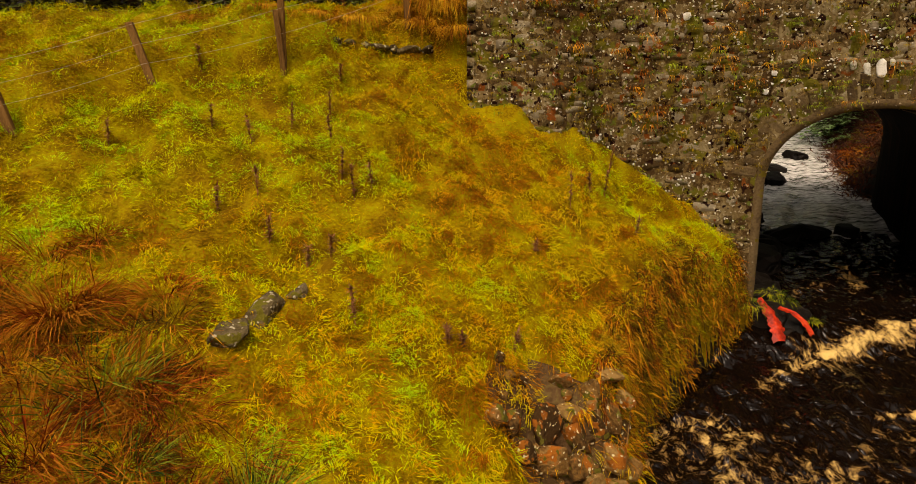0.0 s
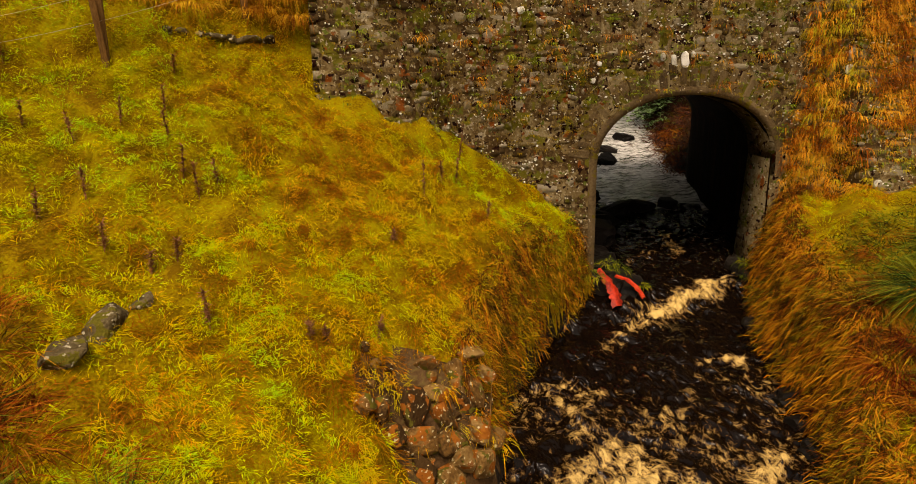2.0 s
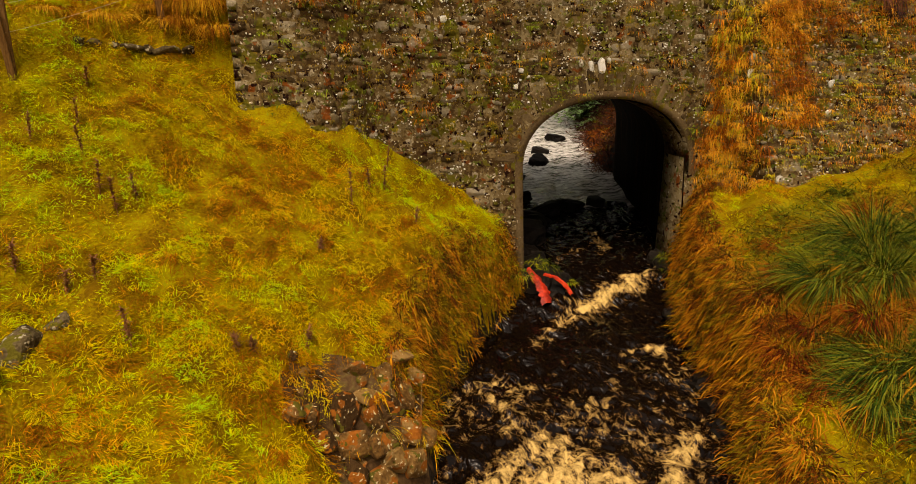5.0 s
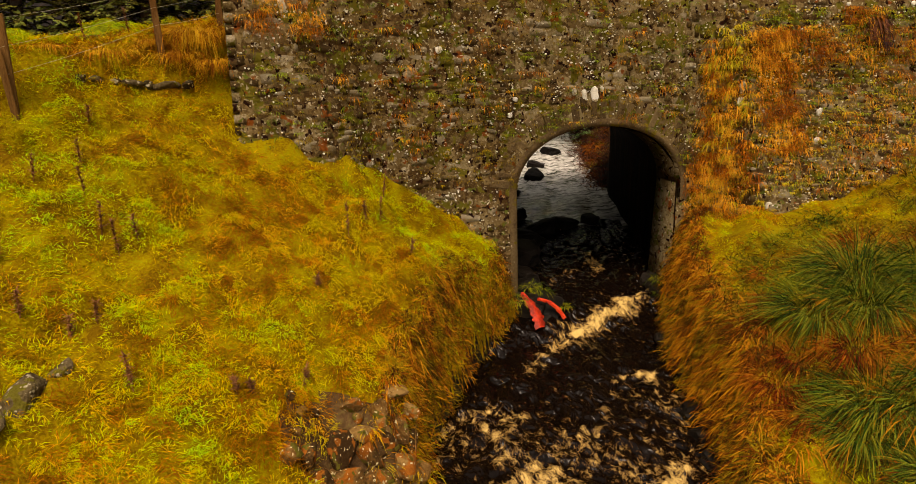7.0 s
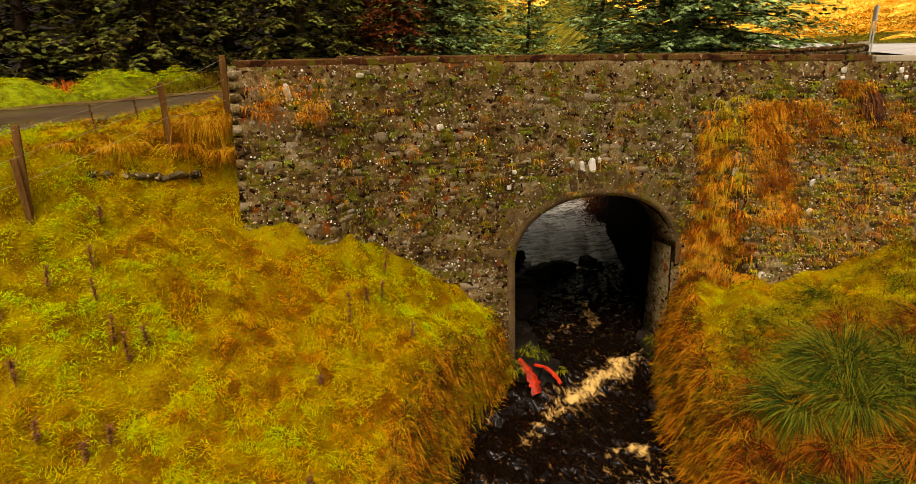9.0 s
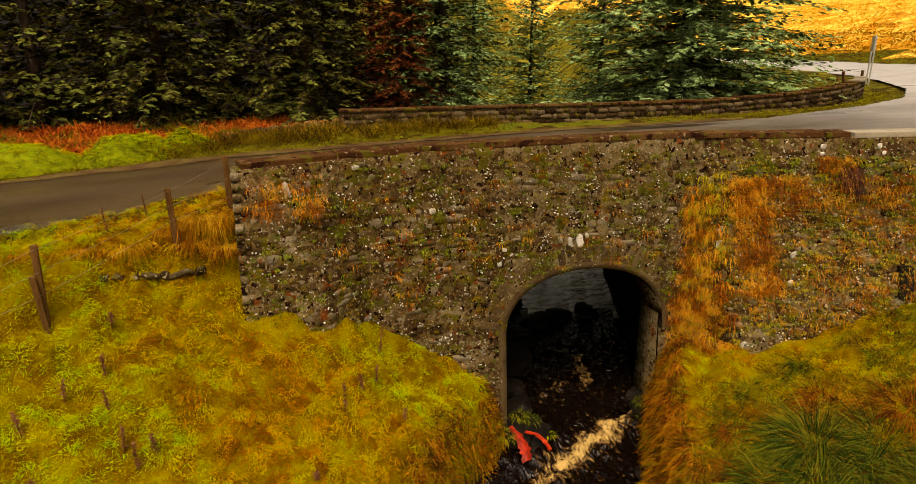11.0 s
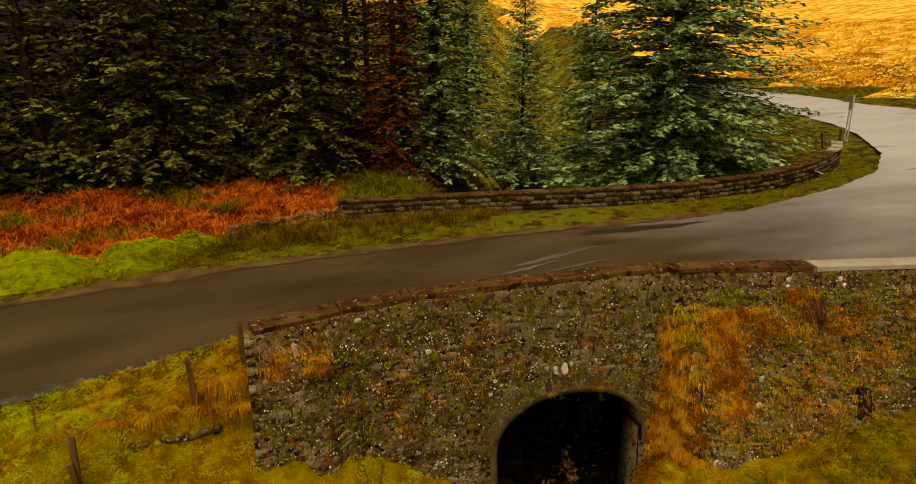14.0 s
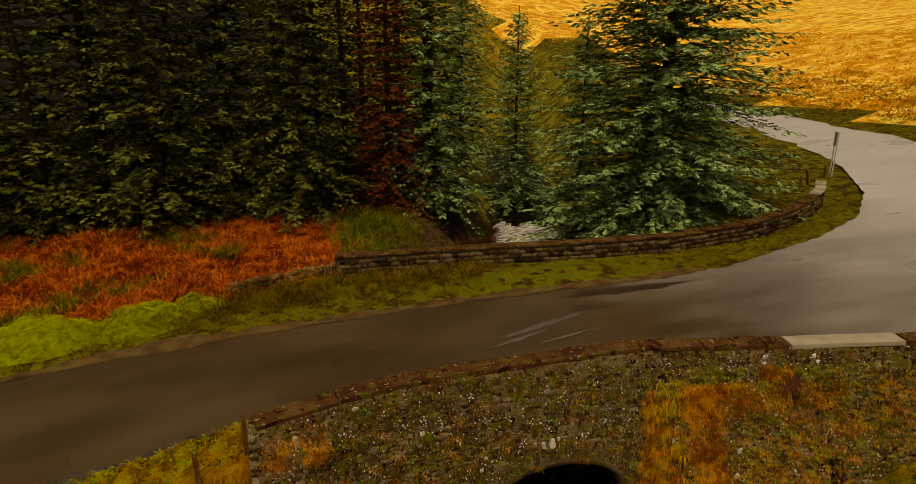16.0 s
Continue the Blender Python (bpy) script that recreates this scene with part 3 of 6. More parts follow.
def main_road():
    y = np.concatenate([np.linspace(-60, 8, 20), np.linspace(9, 70, 60), np.linspace(75, 400, 20)])
    right = lerp(y, ((-60, 30), (8, 38), (24, 43.5), (34, 49.5), (41, 51), (60, 56), (400, 90))) + 0.2
    w = np.linspace(0, 1, 7)
    X = right[:, None] - 7.6 * w[None]
    Y = np.repeat(y[:, None], 7, 1)
    Z = road_z(X) + 0.012
    V = np.stack([X, Y, Z], -1).reshape(-1, 3)
    i = np.arange(len(y) * 7).reshape(len(y), 7)
    F = np.stack([i[:-1, :-1], i[:-1, 1:], i[1:, 1:], i[1:, :-1]], -1).reshape(-1, 4)
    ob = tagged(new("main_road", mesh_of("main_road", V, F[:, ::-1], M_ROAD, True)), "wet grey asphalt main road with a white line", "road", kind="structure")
    cxl = right - 3.9
    V2 = np.concatenate([np.stack([cxl - 0.07, y, road_z(cxl) + 0.02], 1), np.stack([cxl + 0.07, y, road_z(cxl) + 0.02], 1)])
    n = len(y)
    F2 = np.array([(k, k + n, k + n + 1, k + 1) for k in range(n - 1) if k % 4 < 3])
    part("centre_line", mesh_of("centre_line", V2, F2, M_PAINT), None, ob, "worn white road line")


main_road()


# ---- bridge ----
def arch_z(x):
    k = np.clip((np.asarray(x, float) - ARCH_L) / (ARCH_R - ARCH_L) * 2 - 1, -1, 1)
    return SPRING + (CROWN - SPRING) * np.sqrt(np.maximum(0, 1 - np.abs(k) ** 2.2))


def wall_block(x0, x1, low, nxs, nzs=14, front=None, back=None, top=None):
    """A solid piece of wall between x0 and x1, whose foot is low(x)."""
    xs = np.linspace(x0, x1, nxs)
    V, F = [], []
    for x in xs:
        lo, hi = float(low(x)), float(top(x))
        for k in range(nzs):
            z = lo + (hi - lo) * k / (nzs - 1)
            V.append((x, float(front(x, z)), z))
        for k in range(nzs):
            z = lo + (hi - lo) * k / (nzs - 1)
            V.append((x, float(back(x)), z))
    w = 2 * nzs
    for i in range(nxs - 1):
        a, b = i * w, (i + 1) * w
        for k in range(nzs - 1):
            F.append((a + k, b + k, b + k + 1, a + k + 1))
            F.append((a + nzs + k, a + nzs + k + 1, b + nzs + k + 1, b + nzs + k))
        F.append((a + nzs - 1, b + nzs - 1, b + w - 1, a + w - 1))
        F.append((a, a + nzs, b + nzs, b))
    for a, flip in ((0, False), ((nxs - 1) * w, True)):
        for k in range(nzs - 1):
            q = (a + k, a + k + 1, a + nzs + k + 1, a + nzs + k)
            F.append(q[::-1] if flip else q)
    return np.array(V), np.array(F)


def joined(blocks):
    V, F, n = [], [], 0
    for v, f in blocks:
        V.append(v)
        F.append(f + n)
        n += len(v)
    return np.concatenate(V), np.concatenate(F)


deep = lambda x: -1.8
inset = lambda x, z: wall_y(x, z) + 0.004 + 0.012 * fine(x, z, 3.1) + 0.006 * fine(x, z, 9.0)
V, F = joined([wall_block(0.06, 1.549, deep, 20, 60, inset, wall_back, wall_top),
               wall_block(1.55, ARCH_L, deep, 60, 60, inset, wall_back, wall_top),
               wall_block(ARCH_L, ARCH_R, arch_z, 61, 30, inset, wall_back, wall_top),
               wall_block(ARCH_R, 10.199, deep, 16, 60, inset, wall_back, wall_top),
               wall_block(10.2, 24.0, deep, 110, 60, inset, wall_back, wall_top)])
wall_near = tagged(new("wall_south", mesh_of("wall_south", V, F, M_MORTAR)), "rubble stone bridge wall with moss, lichen and hanging grass", "bridge wall", kind="structure")


def vault():
    """The barrel under the road, askew to the wall."""
    k = np.linspace(0, 1, 25)
    xs = ARCH_L + (ARCH_R - ARCH_L) * (0.5 - 0.5 * np.cos(np.pi * k))
    prof = [(ARCH_L, z) for z in np.linspace(-1.7, SPRING, 6)[:-1]] + [(x, float(arch_z(x))) for x in xs] + [(ARCH_R, z) for z in np.linspace(SPRING, -1.7, 6)[1:]]
    prof = np.array(prof)
    mid = prof.mean(0) * 0 + np.array((7.41, 0.8))
    outer = mid + (prof - mid) * np.array((1.16, 1.12))
    s = np.linspace(0, 1, 22)
    rows = []
    for ring in (prof, outer):
        for q in s:
            y0 = wall_y(np.clip(ring[:, 0], ARCH_L, ARCH_R), ring[:, 1]) + 0.12
            yend = 19.6 - 0.22 * (ring[:, 0] - 7.41)
            y = y0 + (yend - y0) * q
            x = ring[:, 0] + (y - y0) * AXIS[0] / AXIS[1]
            wob = 0.03 * fine(y, ring[:, 1] * 2 + x, 2.5)
            rows.append(np.stack([x + wob, y, ring[:, 1] - np.abs(wob)], 1))
    n = len(prof)
    V = np.concatenate(rows)
    F = []
    for r in range(2):
        for q in range(len(s) - 1):
            for j in range(n - 1):
                a = (r * len(s) + q) * n + j
                f = (a, a + 1, a + n + 1, a + n)
                F.append(f if r == 0 else f[::-1])
    for q in (0, len(s) - 1):
        for j in range(n - 1):
            a, b = q * n + j, (len(s) + q) * n + j
            F.append((a, b, b + 1, a + 1) if q == 0 else (a, a + 1, b + 1, b))
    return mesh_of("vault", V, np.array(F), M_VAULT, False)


tagged(new("bridge_vault", vault()), "damp stone barrel vault over the stream, its shade painted near-black", "vault", kind="structure")


# far parapet and the wall under it
def parapet_line(n=70):
    P = np.array(PARAPET)
    d = np.r_[0, np.cumsum(np.hypot(*np.diff(P, axis=0).T))]
    q = np.linspace(0, d[-1], n)
    return np.stack([np.interp(q, d, P[:, 0]), np.interp(q, d, P[:, 1])], 1), q


def far_wall():
    line, q = parapet_line()
    tang = np.gradient(line, axis=0)
    tang /= np.hypot(*tang.T)[:, None]
    nor = np.stack([-tang[:, 1], tang[:, 0]], 1)
    top = lerp(line[:, 0], ((3, 6.08), (17, 6.33), (24, 6.65), (30, 7.0)))
    low = top - 1.3
    V, F = [], []
    for p, n, t, b in zip(line, nor, top, low):
        for w, z in ((0.04, b), (0.04, t), (0.42, t), (0.42, b)):
            V.append((p[0] + n[0] * w, p[1] + n[1] * w, z))
    for i in range(len(line) - 1):
        a, b = 4 * i, 4 * i + 4
        for k in range(4):
            F.append((a + k, b + k, b + (k + 1) % 4, a + (k + 1) % 4))
    F += [(0, 1, 2, 3), tuple(4 * (len(line) - 1) + k for k in (3, 2, 1, 0))]
    return mesh_of("wall_north", np.array(V), np.array(F)[:, ::-1], M_MORTAR), line, nor, top, q


far_mesh, FP_LINE, FP_NOR, FP_TOP, FP_Q = far_wall()
wall_far = tagged(new("wall_north", far_mesh), "low curved stone parapet wall beside the road", "parapet wall", kind="structure")

def deck():
    """Turf over the crown of the vault, between the road and the far parapet."""
    xs, w = np.linspace(7.5, 15.5, 50), np.linspace(0, 1, 14)
    X = np.repeat(xs[:, None], 14, 1)
    a, b = np.interp(xs, ROAD_FAR[:, 0], ROAD_FAR[:, 1]) - 0.3, lerp(xs, PARAPET) + 0.3
    Y = a[:, None] + (b - a)[:, None] * w[None]
    Z = road_z(X) - 0.01 + 0.05 * step(0, 3, Y - a[:, None] - 0.3) + 0.04 * fine(X, Y, 1.2) - 0.3 * step(1.6, 0.3, b[:, None] - 0.3 - Y)
    Z[:, 0] -= 0.15
    i = np.arange(50 * 14).reshape(50, 14)
    F = np.stack([i[:-1, :-1], i[:-1, 1:], i[1:, 1:], i[1:, :-1]], -1).reshape(-1, 4)
    return mesh_of("verge", np.stack([X, Y, Z], -1).reshape(-1, 3), F[:, ::-1], M_VERGE, True)


tagged(new("verge", deck()), "grass verge over the bridge beside the parapet", "verge", kind="structure")


# ---- stream ----
RUNS = (((4.7, 8.7), (5.7, 9.45), 0.2, 0.5), ((5.6, 9.4), (6.5, 9.78), 0.27, 0.8), ((6.4, 9.72), (7.3, 10.1), 0.3, 0.95), ((7.2, 10.08), (8.1, 10.42), 0.24, 0.95), ((8.0, 10.4), (8.85, 10.76), 0.12, 0.7),
        ((3.0, 7.7), (3.95, 7.56), 0.2, 0.6), ((3.4, 7.3), (3.35, 6.5), 0.26, 0.6), ((3.0, 7.2), (2.6, 6.6), 0.2, 0.38), ((2.5, 5.6), (3.8, 6.15), 0.3, 0.75), ((3.1, 5.2), (3.9, 5.7), 0.42, 1.0), ((3.8, 6.1), (3.8, 5.2), 0.3, 0.8), ((3.4, 4.6), (4.2, 5.0), 0.5, 0.95),
        ((4.0, 5.9), (4.85, 6.8), 0.15, 0.55), ((5.4, 7.15), (4.75, 6.3), 0.16, 0.55), ((5.75, 5.6), (4.8, 4.9), 0.2, 0.85), ((6.4, 8.05), (6.85, 7.9), 0.16, 0.8), ((5.85, 7.4), (6.2, 7.9), 0.1, 0.5), ((6.9, 8.0), (6.6, 7.0), 0.1, 0.45), ((8.3, 12.2), (8.9, 13.6), 0.22, 0.45), ((6.9, 12.0), (7.8, 12.4), 0.12, 0.35), ((2.4, 6.6), (2.9, 8.2), 0.14, 0.35))


def foam_at(x, y):
    u, v = x + 0.12 * fine(x, y, 3.1) + 0.05 * fine(x, y, 9), y + 0.1 * fine(y + 4, x, 2.7) + 0.05 * fine(y, x, 8)
    out = np.zeros_like(x)
    for (x0, y0), (x1, y1), w, k in RUNS:
        dx, dy = x1 - x0, y1 - y0
        t = np.clip(((u - x0) * dx + (v - y0) * dy) / (dx * dx + dy * dy), 0, 1)
        d2 = (u - x0 - dx * t) ** 2 + (v - y0 - dy * t) ** 2
        out = np.maximum(out, k * np.exp(-d2 / (w * w)))
    # thin lace over the pool below the fall
    pool = step(3, 4, y) * step(8.6, 7.2, y + 0.12 * (x - 5)) * (0.6 + 0.4 * fine(x, y, 1.1))
    return np.maximum(out, 0.42 * pool) + 0.05 * ((y >= 10.4) & (y < 14.5))


def stream():
    rows, m = [], 120
    s_list = np.concatenate([np.linspace(-45, -9, 20), np.linspace(-8.8, 4, 330), np.linspace(4.1, 75, 120)])
    for s in s_list:
        u = np.linspace(-1, 1, m)
        if s < 0:
            y = 10.9 + s
            a, b = banks(y)
            xs, ys = np.linspace(a - 0.8, b + 0.8, m), np.full(m, y)
        else:
            c = MOUTH + AXIS * s
            w = 2.6 * u * (1 + 0.02 * max(0, s - 12))
            sway = -0.8 * math.sin(s * 0.13) * min(1, max(0, (s - 10) / 6))
            xs, ys = c[0] + (w + sway) * AXIS[1], c[1] - (w + sway) * AXIS[0]
        z = bed_z(np.full(m, s) - 0.45 * u * (abs(s) < 3))
        rows.append(np.stack([xs, ys, z], 1))
    V = np.concatenate(rows)
    X, Y = V[:, 0], V[:, 1]
    fo = foam_at(X, Y)
    # standing waves that follow the current, rougher where the water breaks
    V[:, 2] += 0.045 * fine(X, Y, 2.1) + 0.03 * fine(X + 5, Y - 2, 4.7) + 0.02 * fine(X - 3, Y, 9.3) + 0.07 * fo * fine(X, Y, 5.5) + 0.05 * fo * fine(X + 2, Y, 12) + 0.05 * fo
    n = len(s_list)
    i = np.arange(n * m).reshape(n, m)
    F = np.stack([i[:-1, :-1], i[:-1, 1:], i[1:, 1:], i[1:, :-1]], -1).reshape(-1, 4)
    me = mesh_of("stream", V, F, [M_WATER, M_RIFFLESKY], True)
    along = np.repeat(0.5 * (s_list[1:] + s_list[:-1]), m - 1) + 0.5 * np.tile(np.sin(np.arange(m - 1) * 0.19), n - 1)
    # the upstream reach gets the pale riffle with painted sky reflection
    me.polygons.foreach_set("material_index", ((along > 6.2) & (along < 32)).astype(np.int32))
    me.attributes.new("foam", "FLOAT", "POINT").data.foreach_set("value", fo.astype(np.float32))
    return me


tagged(new("stream", stream()), "dark peaty stream with creamy foam under the bridge", "stream", kind="structure")


# ---- grass, leaves and needles as many small blades ----
rg = np.random.default_rng(7)


def blade_mesh(name, base, way, length, width, droop, material):
    """Blades that start at base along the unit ways and bend down by droop; each is a bent pointed leaf of two triangles."""
    n = len(base)
    side = np.cross(way, (0, 0, 1.0)) + rg.normal(0, 0.35, (n, 3))
    side /= np.linalg.norm(side, axis=1)[:, None] + 1e-9
    L, W = length[:, None], width[:, None]
    D = np.asarray(droop)[:, None] if np.ndim(droop) else droop
    mid = base + way * L * 0.45 - np.array((0, 0, 1)) * L * D * 0.18
    tip = base + way * L - np.array((0, 0, 1)) * L * D
    V = np.stack([base, mid - side * W, mid + side * W, tip], 1).reshape(-1, 3)
    o = np.arange(n)[:, None, None] * 4
    F = (np.array([(0, 2, 1), (1, 2, 3)])[None] + o).reshape(-1, 3)
    return mesh_of(name, V, F, material)


def clumps(centres, each, spread, length, width, up=0.6, droop=0.35, wind=(0, 0), dome=None):
    """Blades of tufts that open out from their centres (x, y, z); with a dome height they follow the ground and heap up into cushions."""
    n = len(centres)
    k = np.repeat(np.arange(n), each)
    m = len(k)
    a, r = rg.uniform(0, 2 * np.pi, m), np.sqrt(rg.uniform(0, 1, m))
    size = rg.uniform(0.6, 1.35, n)[k]
    base = centres[k] + np.stack([np.cos(a) * r * spread * size, np.sin(a) * r * spread * size, np.zeros(m)], 1)
    if dome is not None:
        heap = rg.uniform(0.1, 1.7, n)[k]
        base[:, 2] = ground_at(base[:, 0], base[:, 1]) - 0.008 + dome * heap * (1 - r ** 2)
    way = np.stack([np.cos(a) * (0.25 + r) + wind[0], np.sin(a) * (0.25 + r) + wind[1], np.full(m, up) + rg.normal(0, 0.2, m)], 1)
    if dome is not None:
        lean = rg.normal(0, 0.45, (n, 2))[k]
        way[:, :2] += lean
    way += rg.normal(0, 0.25, (m, 3))
    way /= np.linalg.norm(way, axis=1)[:, None]
    return base, way, length * size * rg.uniform(0.5, 1.25, m), width * rg.uniform(0.7, 1.3, m), np.full(m, droop) * rg.uniform(0.3, 1.6, m)


def scatter(x0, x1, y0, y1, per_m2, keep):
    n = int((x1 - x0) * (y1 - y0) * per_m2)
    x, y = rg.uniform(x0, x1, n), rg.uniform(y0, y1, n)
    ok = keep(x, y)
    x, y = x[ok], y[ok]
    return np.stack([x, y, ground_at(x, y) - 0.015], 1)


def patchy(x, y, s, seed):
    return fine(x + seed, y - seed, s) * 0.6 + fine(x * 1.7 - seed, y * 1.7, s * 1.9) * 0.4


def on_left(x, y):
    left, _ = banks(y)
    return (x < left - 0.12) & ((x < -0.05) | (y < wall_y(x, 2.5) - 0.05)) & (y < np.where(x < 0, np.interp(x, ROAD_NEAR[:, 0], ROAD_NEAR[:, 1]) - 0.1, 20)) & (ground_z(x, y) > -0.7)


def on_right(x, y):
    _, right = banks(y)
    return (x > right + 0.15) & (y < wall_y(x, ground_z(x, y)) - 0.02) & (ground_z(x, y) > -0.6)


def stuff(name, mesh, label, category):
    return tagged(new(name, mesh), label, category, kind="stuff")


def gaps(p):
    """Bare, mossy places between the tufts."""
    return patchy(p[:, 0], p[:, 1], 1.1, 4.0)


bank = np.concatenate([scatter(-10, 5.6, 1.6, 13, 46, on_left), scatter(5, 18, 1.5, 11, 16, on_right)])
bank = bank[(bank[:, 0] - 1.4) ** 2 + (bank[:, 1] - 5.5) ** 2 > 0.7]
g = gaps(bank)
warm = patchy(bank[:, 0], bank[:, 1], 0.5, 9.0) + 0.34 * rg.normal(size=len(bank)) + 0.25 * step(2, -1, np.abs(bank[:, 0] - 0.5)) - 0.35 * step(-2.2, -4, bank[:, 0]) - 0.22 * step(0.8, -1.5, bank[:, 0]) * step(4.5, 6.5, bank[:, 1]) - 0.3 * step(8.6, 9.4, bank[:, 1]) * step(1.5, 2.6, bank[:, 0]) * (bank[:, 0] < 5)
warm = warm + 0.2 * step(7, 8.5, bank[:, 0]) + 0.35 * np.exp(-((bank[:, 0] - 0.2) ** 2 + (bank[:, 1] - 8.3) ** 2) / 3.0)
warm = warm + 0.25 * step(6, 7, bank[:, 0]) * (bank[:, 1] < 7.5) + 0.06 - 0.25 * step(-2.6, -3.6, bank[:, 0]) * step(6.4, 7.4, bank[:, 1]) + 0.12 * step(3.0, 1.0, np.abs(bank[:, 0])) * step(6, 7, bank[:, 1])
dry = bank[warm > 0.2]
mixed = bank[(warm <= 0.2) & (warm > -0.22)]
lush = bank[warm <= -0.22]
stuff("bank_grass", blade_mesh("bank_grass", *clumps(mixed, 70, 0.15, 0.12, 0.0042, 0.7, 0.45, (0.1, -0.25), 0.07), M_GRASS), "matted olive and ochre grass on the stream bank", "grass")
stuff("dry_grass", blade_mesh("dry_grass", *clumps(dry, 66, 0.15, 0.15, 0.0042, 0.65, 0.55, (0.15, -0.3), 0.07), M_DRYISH), "withered straw-coloured grass tufts on the bank", "grass")
stuff("green_grass", blade_mesh("green_grass", *clumps(lush, 70, 0.15, 0.105, 0.0044, 0.75, 0.4, (0.05, -0.2), 0.08), M_GREEN), "fresh yellow-green mossy grass on the bank", "grass")

# grass that hangs over the water's edge
ye = rg.uniform(1.5, 10.7, 900)
le, re_ = banks(ye)
edge_l = np.stack([le - rg.uniform(0.1, 0.6, 900), ye, np.zeros(900)], 1)
edge_r = np.stack([re_ + rg.uniform(0.05, 0.6, 900), ye, np.zeros(900)], 1)
for e in (edge_l, edge_r):
    e[:, 2] = ground_z(e[:, 0], e[:, 1])
edge_l, edge_r = edge_l[(edge_l[:, 2] > -0.75) & ((edge_l[:, 1] < 4.4) | (edge_l[:, 1] > 6.3))], edge_r[edge_r[:, 2] > -0.75]
stuff("overhanging_grass", blade_mesh("overhanging_grass", *(np.concatenate(q) for q in zip(clumps(edge_l[::4], 50, 0.15, 0.22, 0.0065, 0.5, 0.8, (0.25, -0.2), 0.09), clumps(edge_r[::2], 44, 0.16, 0.27, 0.0075, 0.5, 0.85, (-0.3, -0.15), 0.09))), M_DRY),
      "orange-brown dead grass hanging over the water's edge", "grass")
stuff("edge_grass", blade_mesh("edge_grass", *(np.concatenate(q) for q in zip(clumps(edge_l[1::2], 50, 0.15, 0.17, 0.0065, 0.6, 0.6, (0.2, -0.15), 0.09), clumps(edge_r[1::2], 44, 0.16, 0.24, 0.0075, 0.6, 0.65, (-0.2, -0.1), 0.09))), M_BANKDARK),
      "long olive grass along the stream edge", "grass")


# long grass that covers the right bank
rb = scatter(5.5, 17, 1.5, 10.6, 17, on_right)
mixr = patchy(rb[:, 0], rb[:, 1], 0.8, 3.0) + 0.2 * rg.normal(size=len(rb))
mixr = mixr - 0.3 * step(6.2, 7.5, rb[:, 1]) + 0.7 * step(1.3, 0.2, rb[:, 0] - banks(rb[:, 1])[1]) - 0.2
for name, pick, mat_, label in (("long_orange_grass", mixr > 0.3, M_DRY, "long orange dead grass lying over the bank"), ("long_olive_grass", (mixr <= 0.3) & (mixr > -0.3), M_BANKDARK, "long olive grass lying over the bank"), ("long_green_grass", mixr <= -0.3, M_RUSHY, "long dull green grass on the bank")):
    short = 0.33
    stuff(name, blade_mesh(name, *clumps(rb[pick & (rb[:, 1] < 8.6 + 0.0 * rb[:, 0])], 36, 0.16, short, 0.0075, 0.75, 0.6, (-0.3, -0.15), 0.08), mat_), label, "grass")


def tussock(x, y, n, length, material, name, label, width=0.006, spread=0.2, up=1.2, droop=0.5, wind=(0, 0)):
    c = np.array([(x, y, float(ground_z(x, y)) - 0.03)])
    ob = tagged(new(name, blade_mesh(name, *clumps(c, n, spread, length, width, up, droop, wind), material)), label, "rush tussock", group="rush tussocks")
    part("withered_tuft", blade_mesh("withered_tuft", *clumps(c, n // 4, spread * 1.2, length * 0.8, width, up * 0.6, droop * 1.3, wind), M_DRY), None, ob, "withered orange blades")
    return ob


for x, y, n, l in ((8.9, 5.6, 1500, 1.1), (8.3, 5.9, 900, 0.9), (7.6, 4.3, 1100, 1.0), (7.1, 4.1, 800, 0.8), (9.5, 6.3, 1500, 1.0), (9.9, 5.7, 1300, 1.0), (8.4, 4.2, 1000, 0.9), (10.3, 4.7, 1100, 1.0), (10.6, 5.9, 900, 0.9), (7.2, 3.2, 700, 0.8), (11.5, 4.4, 900, 0.9), (7.9, 4.0, 900, 0.9), (9.2, 3.9, 900, 0.9)):
    tussock(x, y, n, l, M_RUSH, "rush_tussock", "dark green rush tussock leaning over the bank", 0.0055, 0.26, 0.8, 0.55, (-0.4, -0.12))
for x, y, n, l in ((7.5, 5.4, 700, 0.7), (7.0, 5.3, 600, 0.6), (6.9, 4.6, 600, 0.6), (7.7, 6.3, 500, 0.55), (8.0, 5.0, 700, 0.8), (10.6, 7.1, 600, 0.7), (9.7, 5.3, 500, 0.7), (8.1, 6.7, 450, 0.55), (11.6, 6.2, 600, 0.8), (9.0, 4.5, 450, 0.7), (8.8, 7.4, 400, 0.5)):
    tussock(x, y, n, l, M_REDGRASS, "rush_tussock", "withered red-brown rush tussock on the bank", 0.005, 0.28, 0.8, 0.7, (-0.3, -0.1))
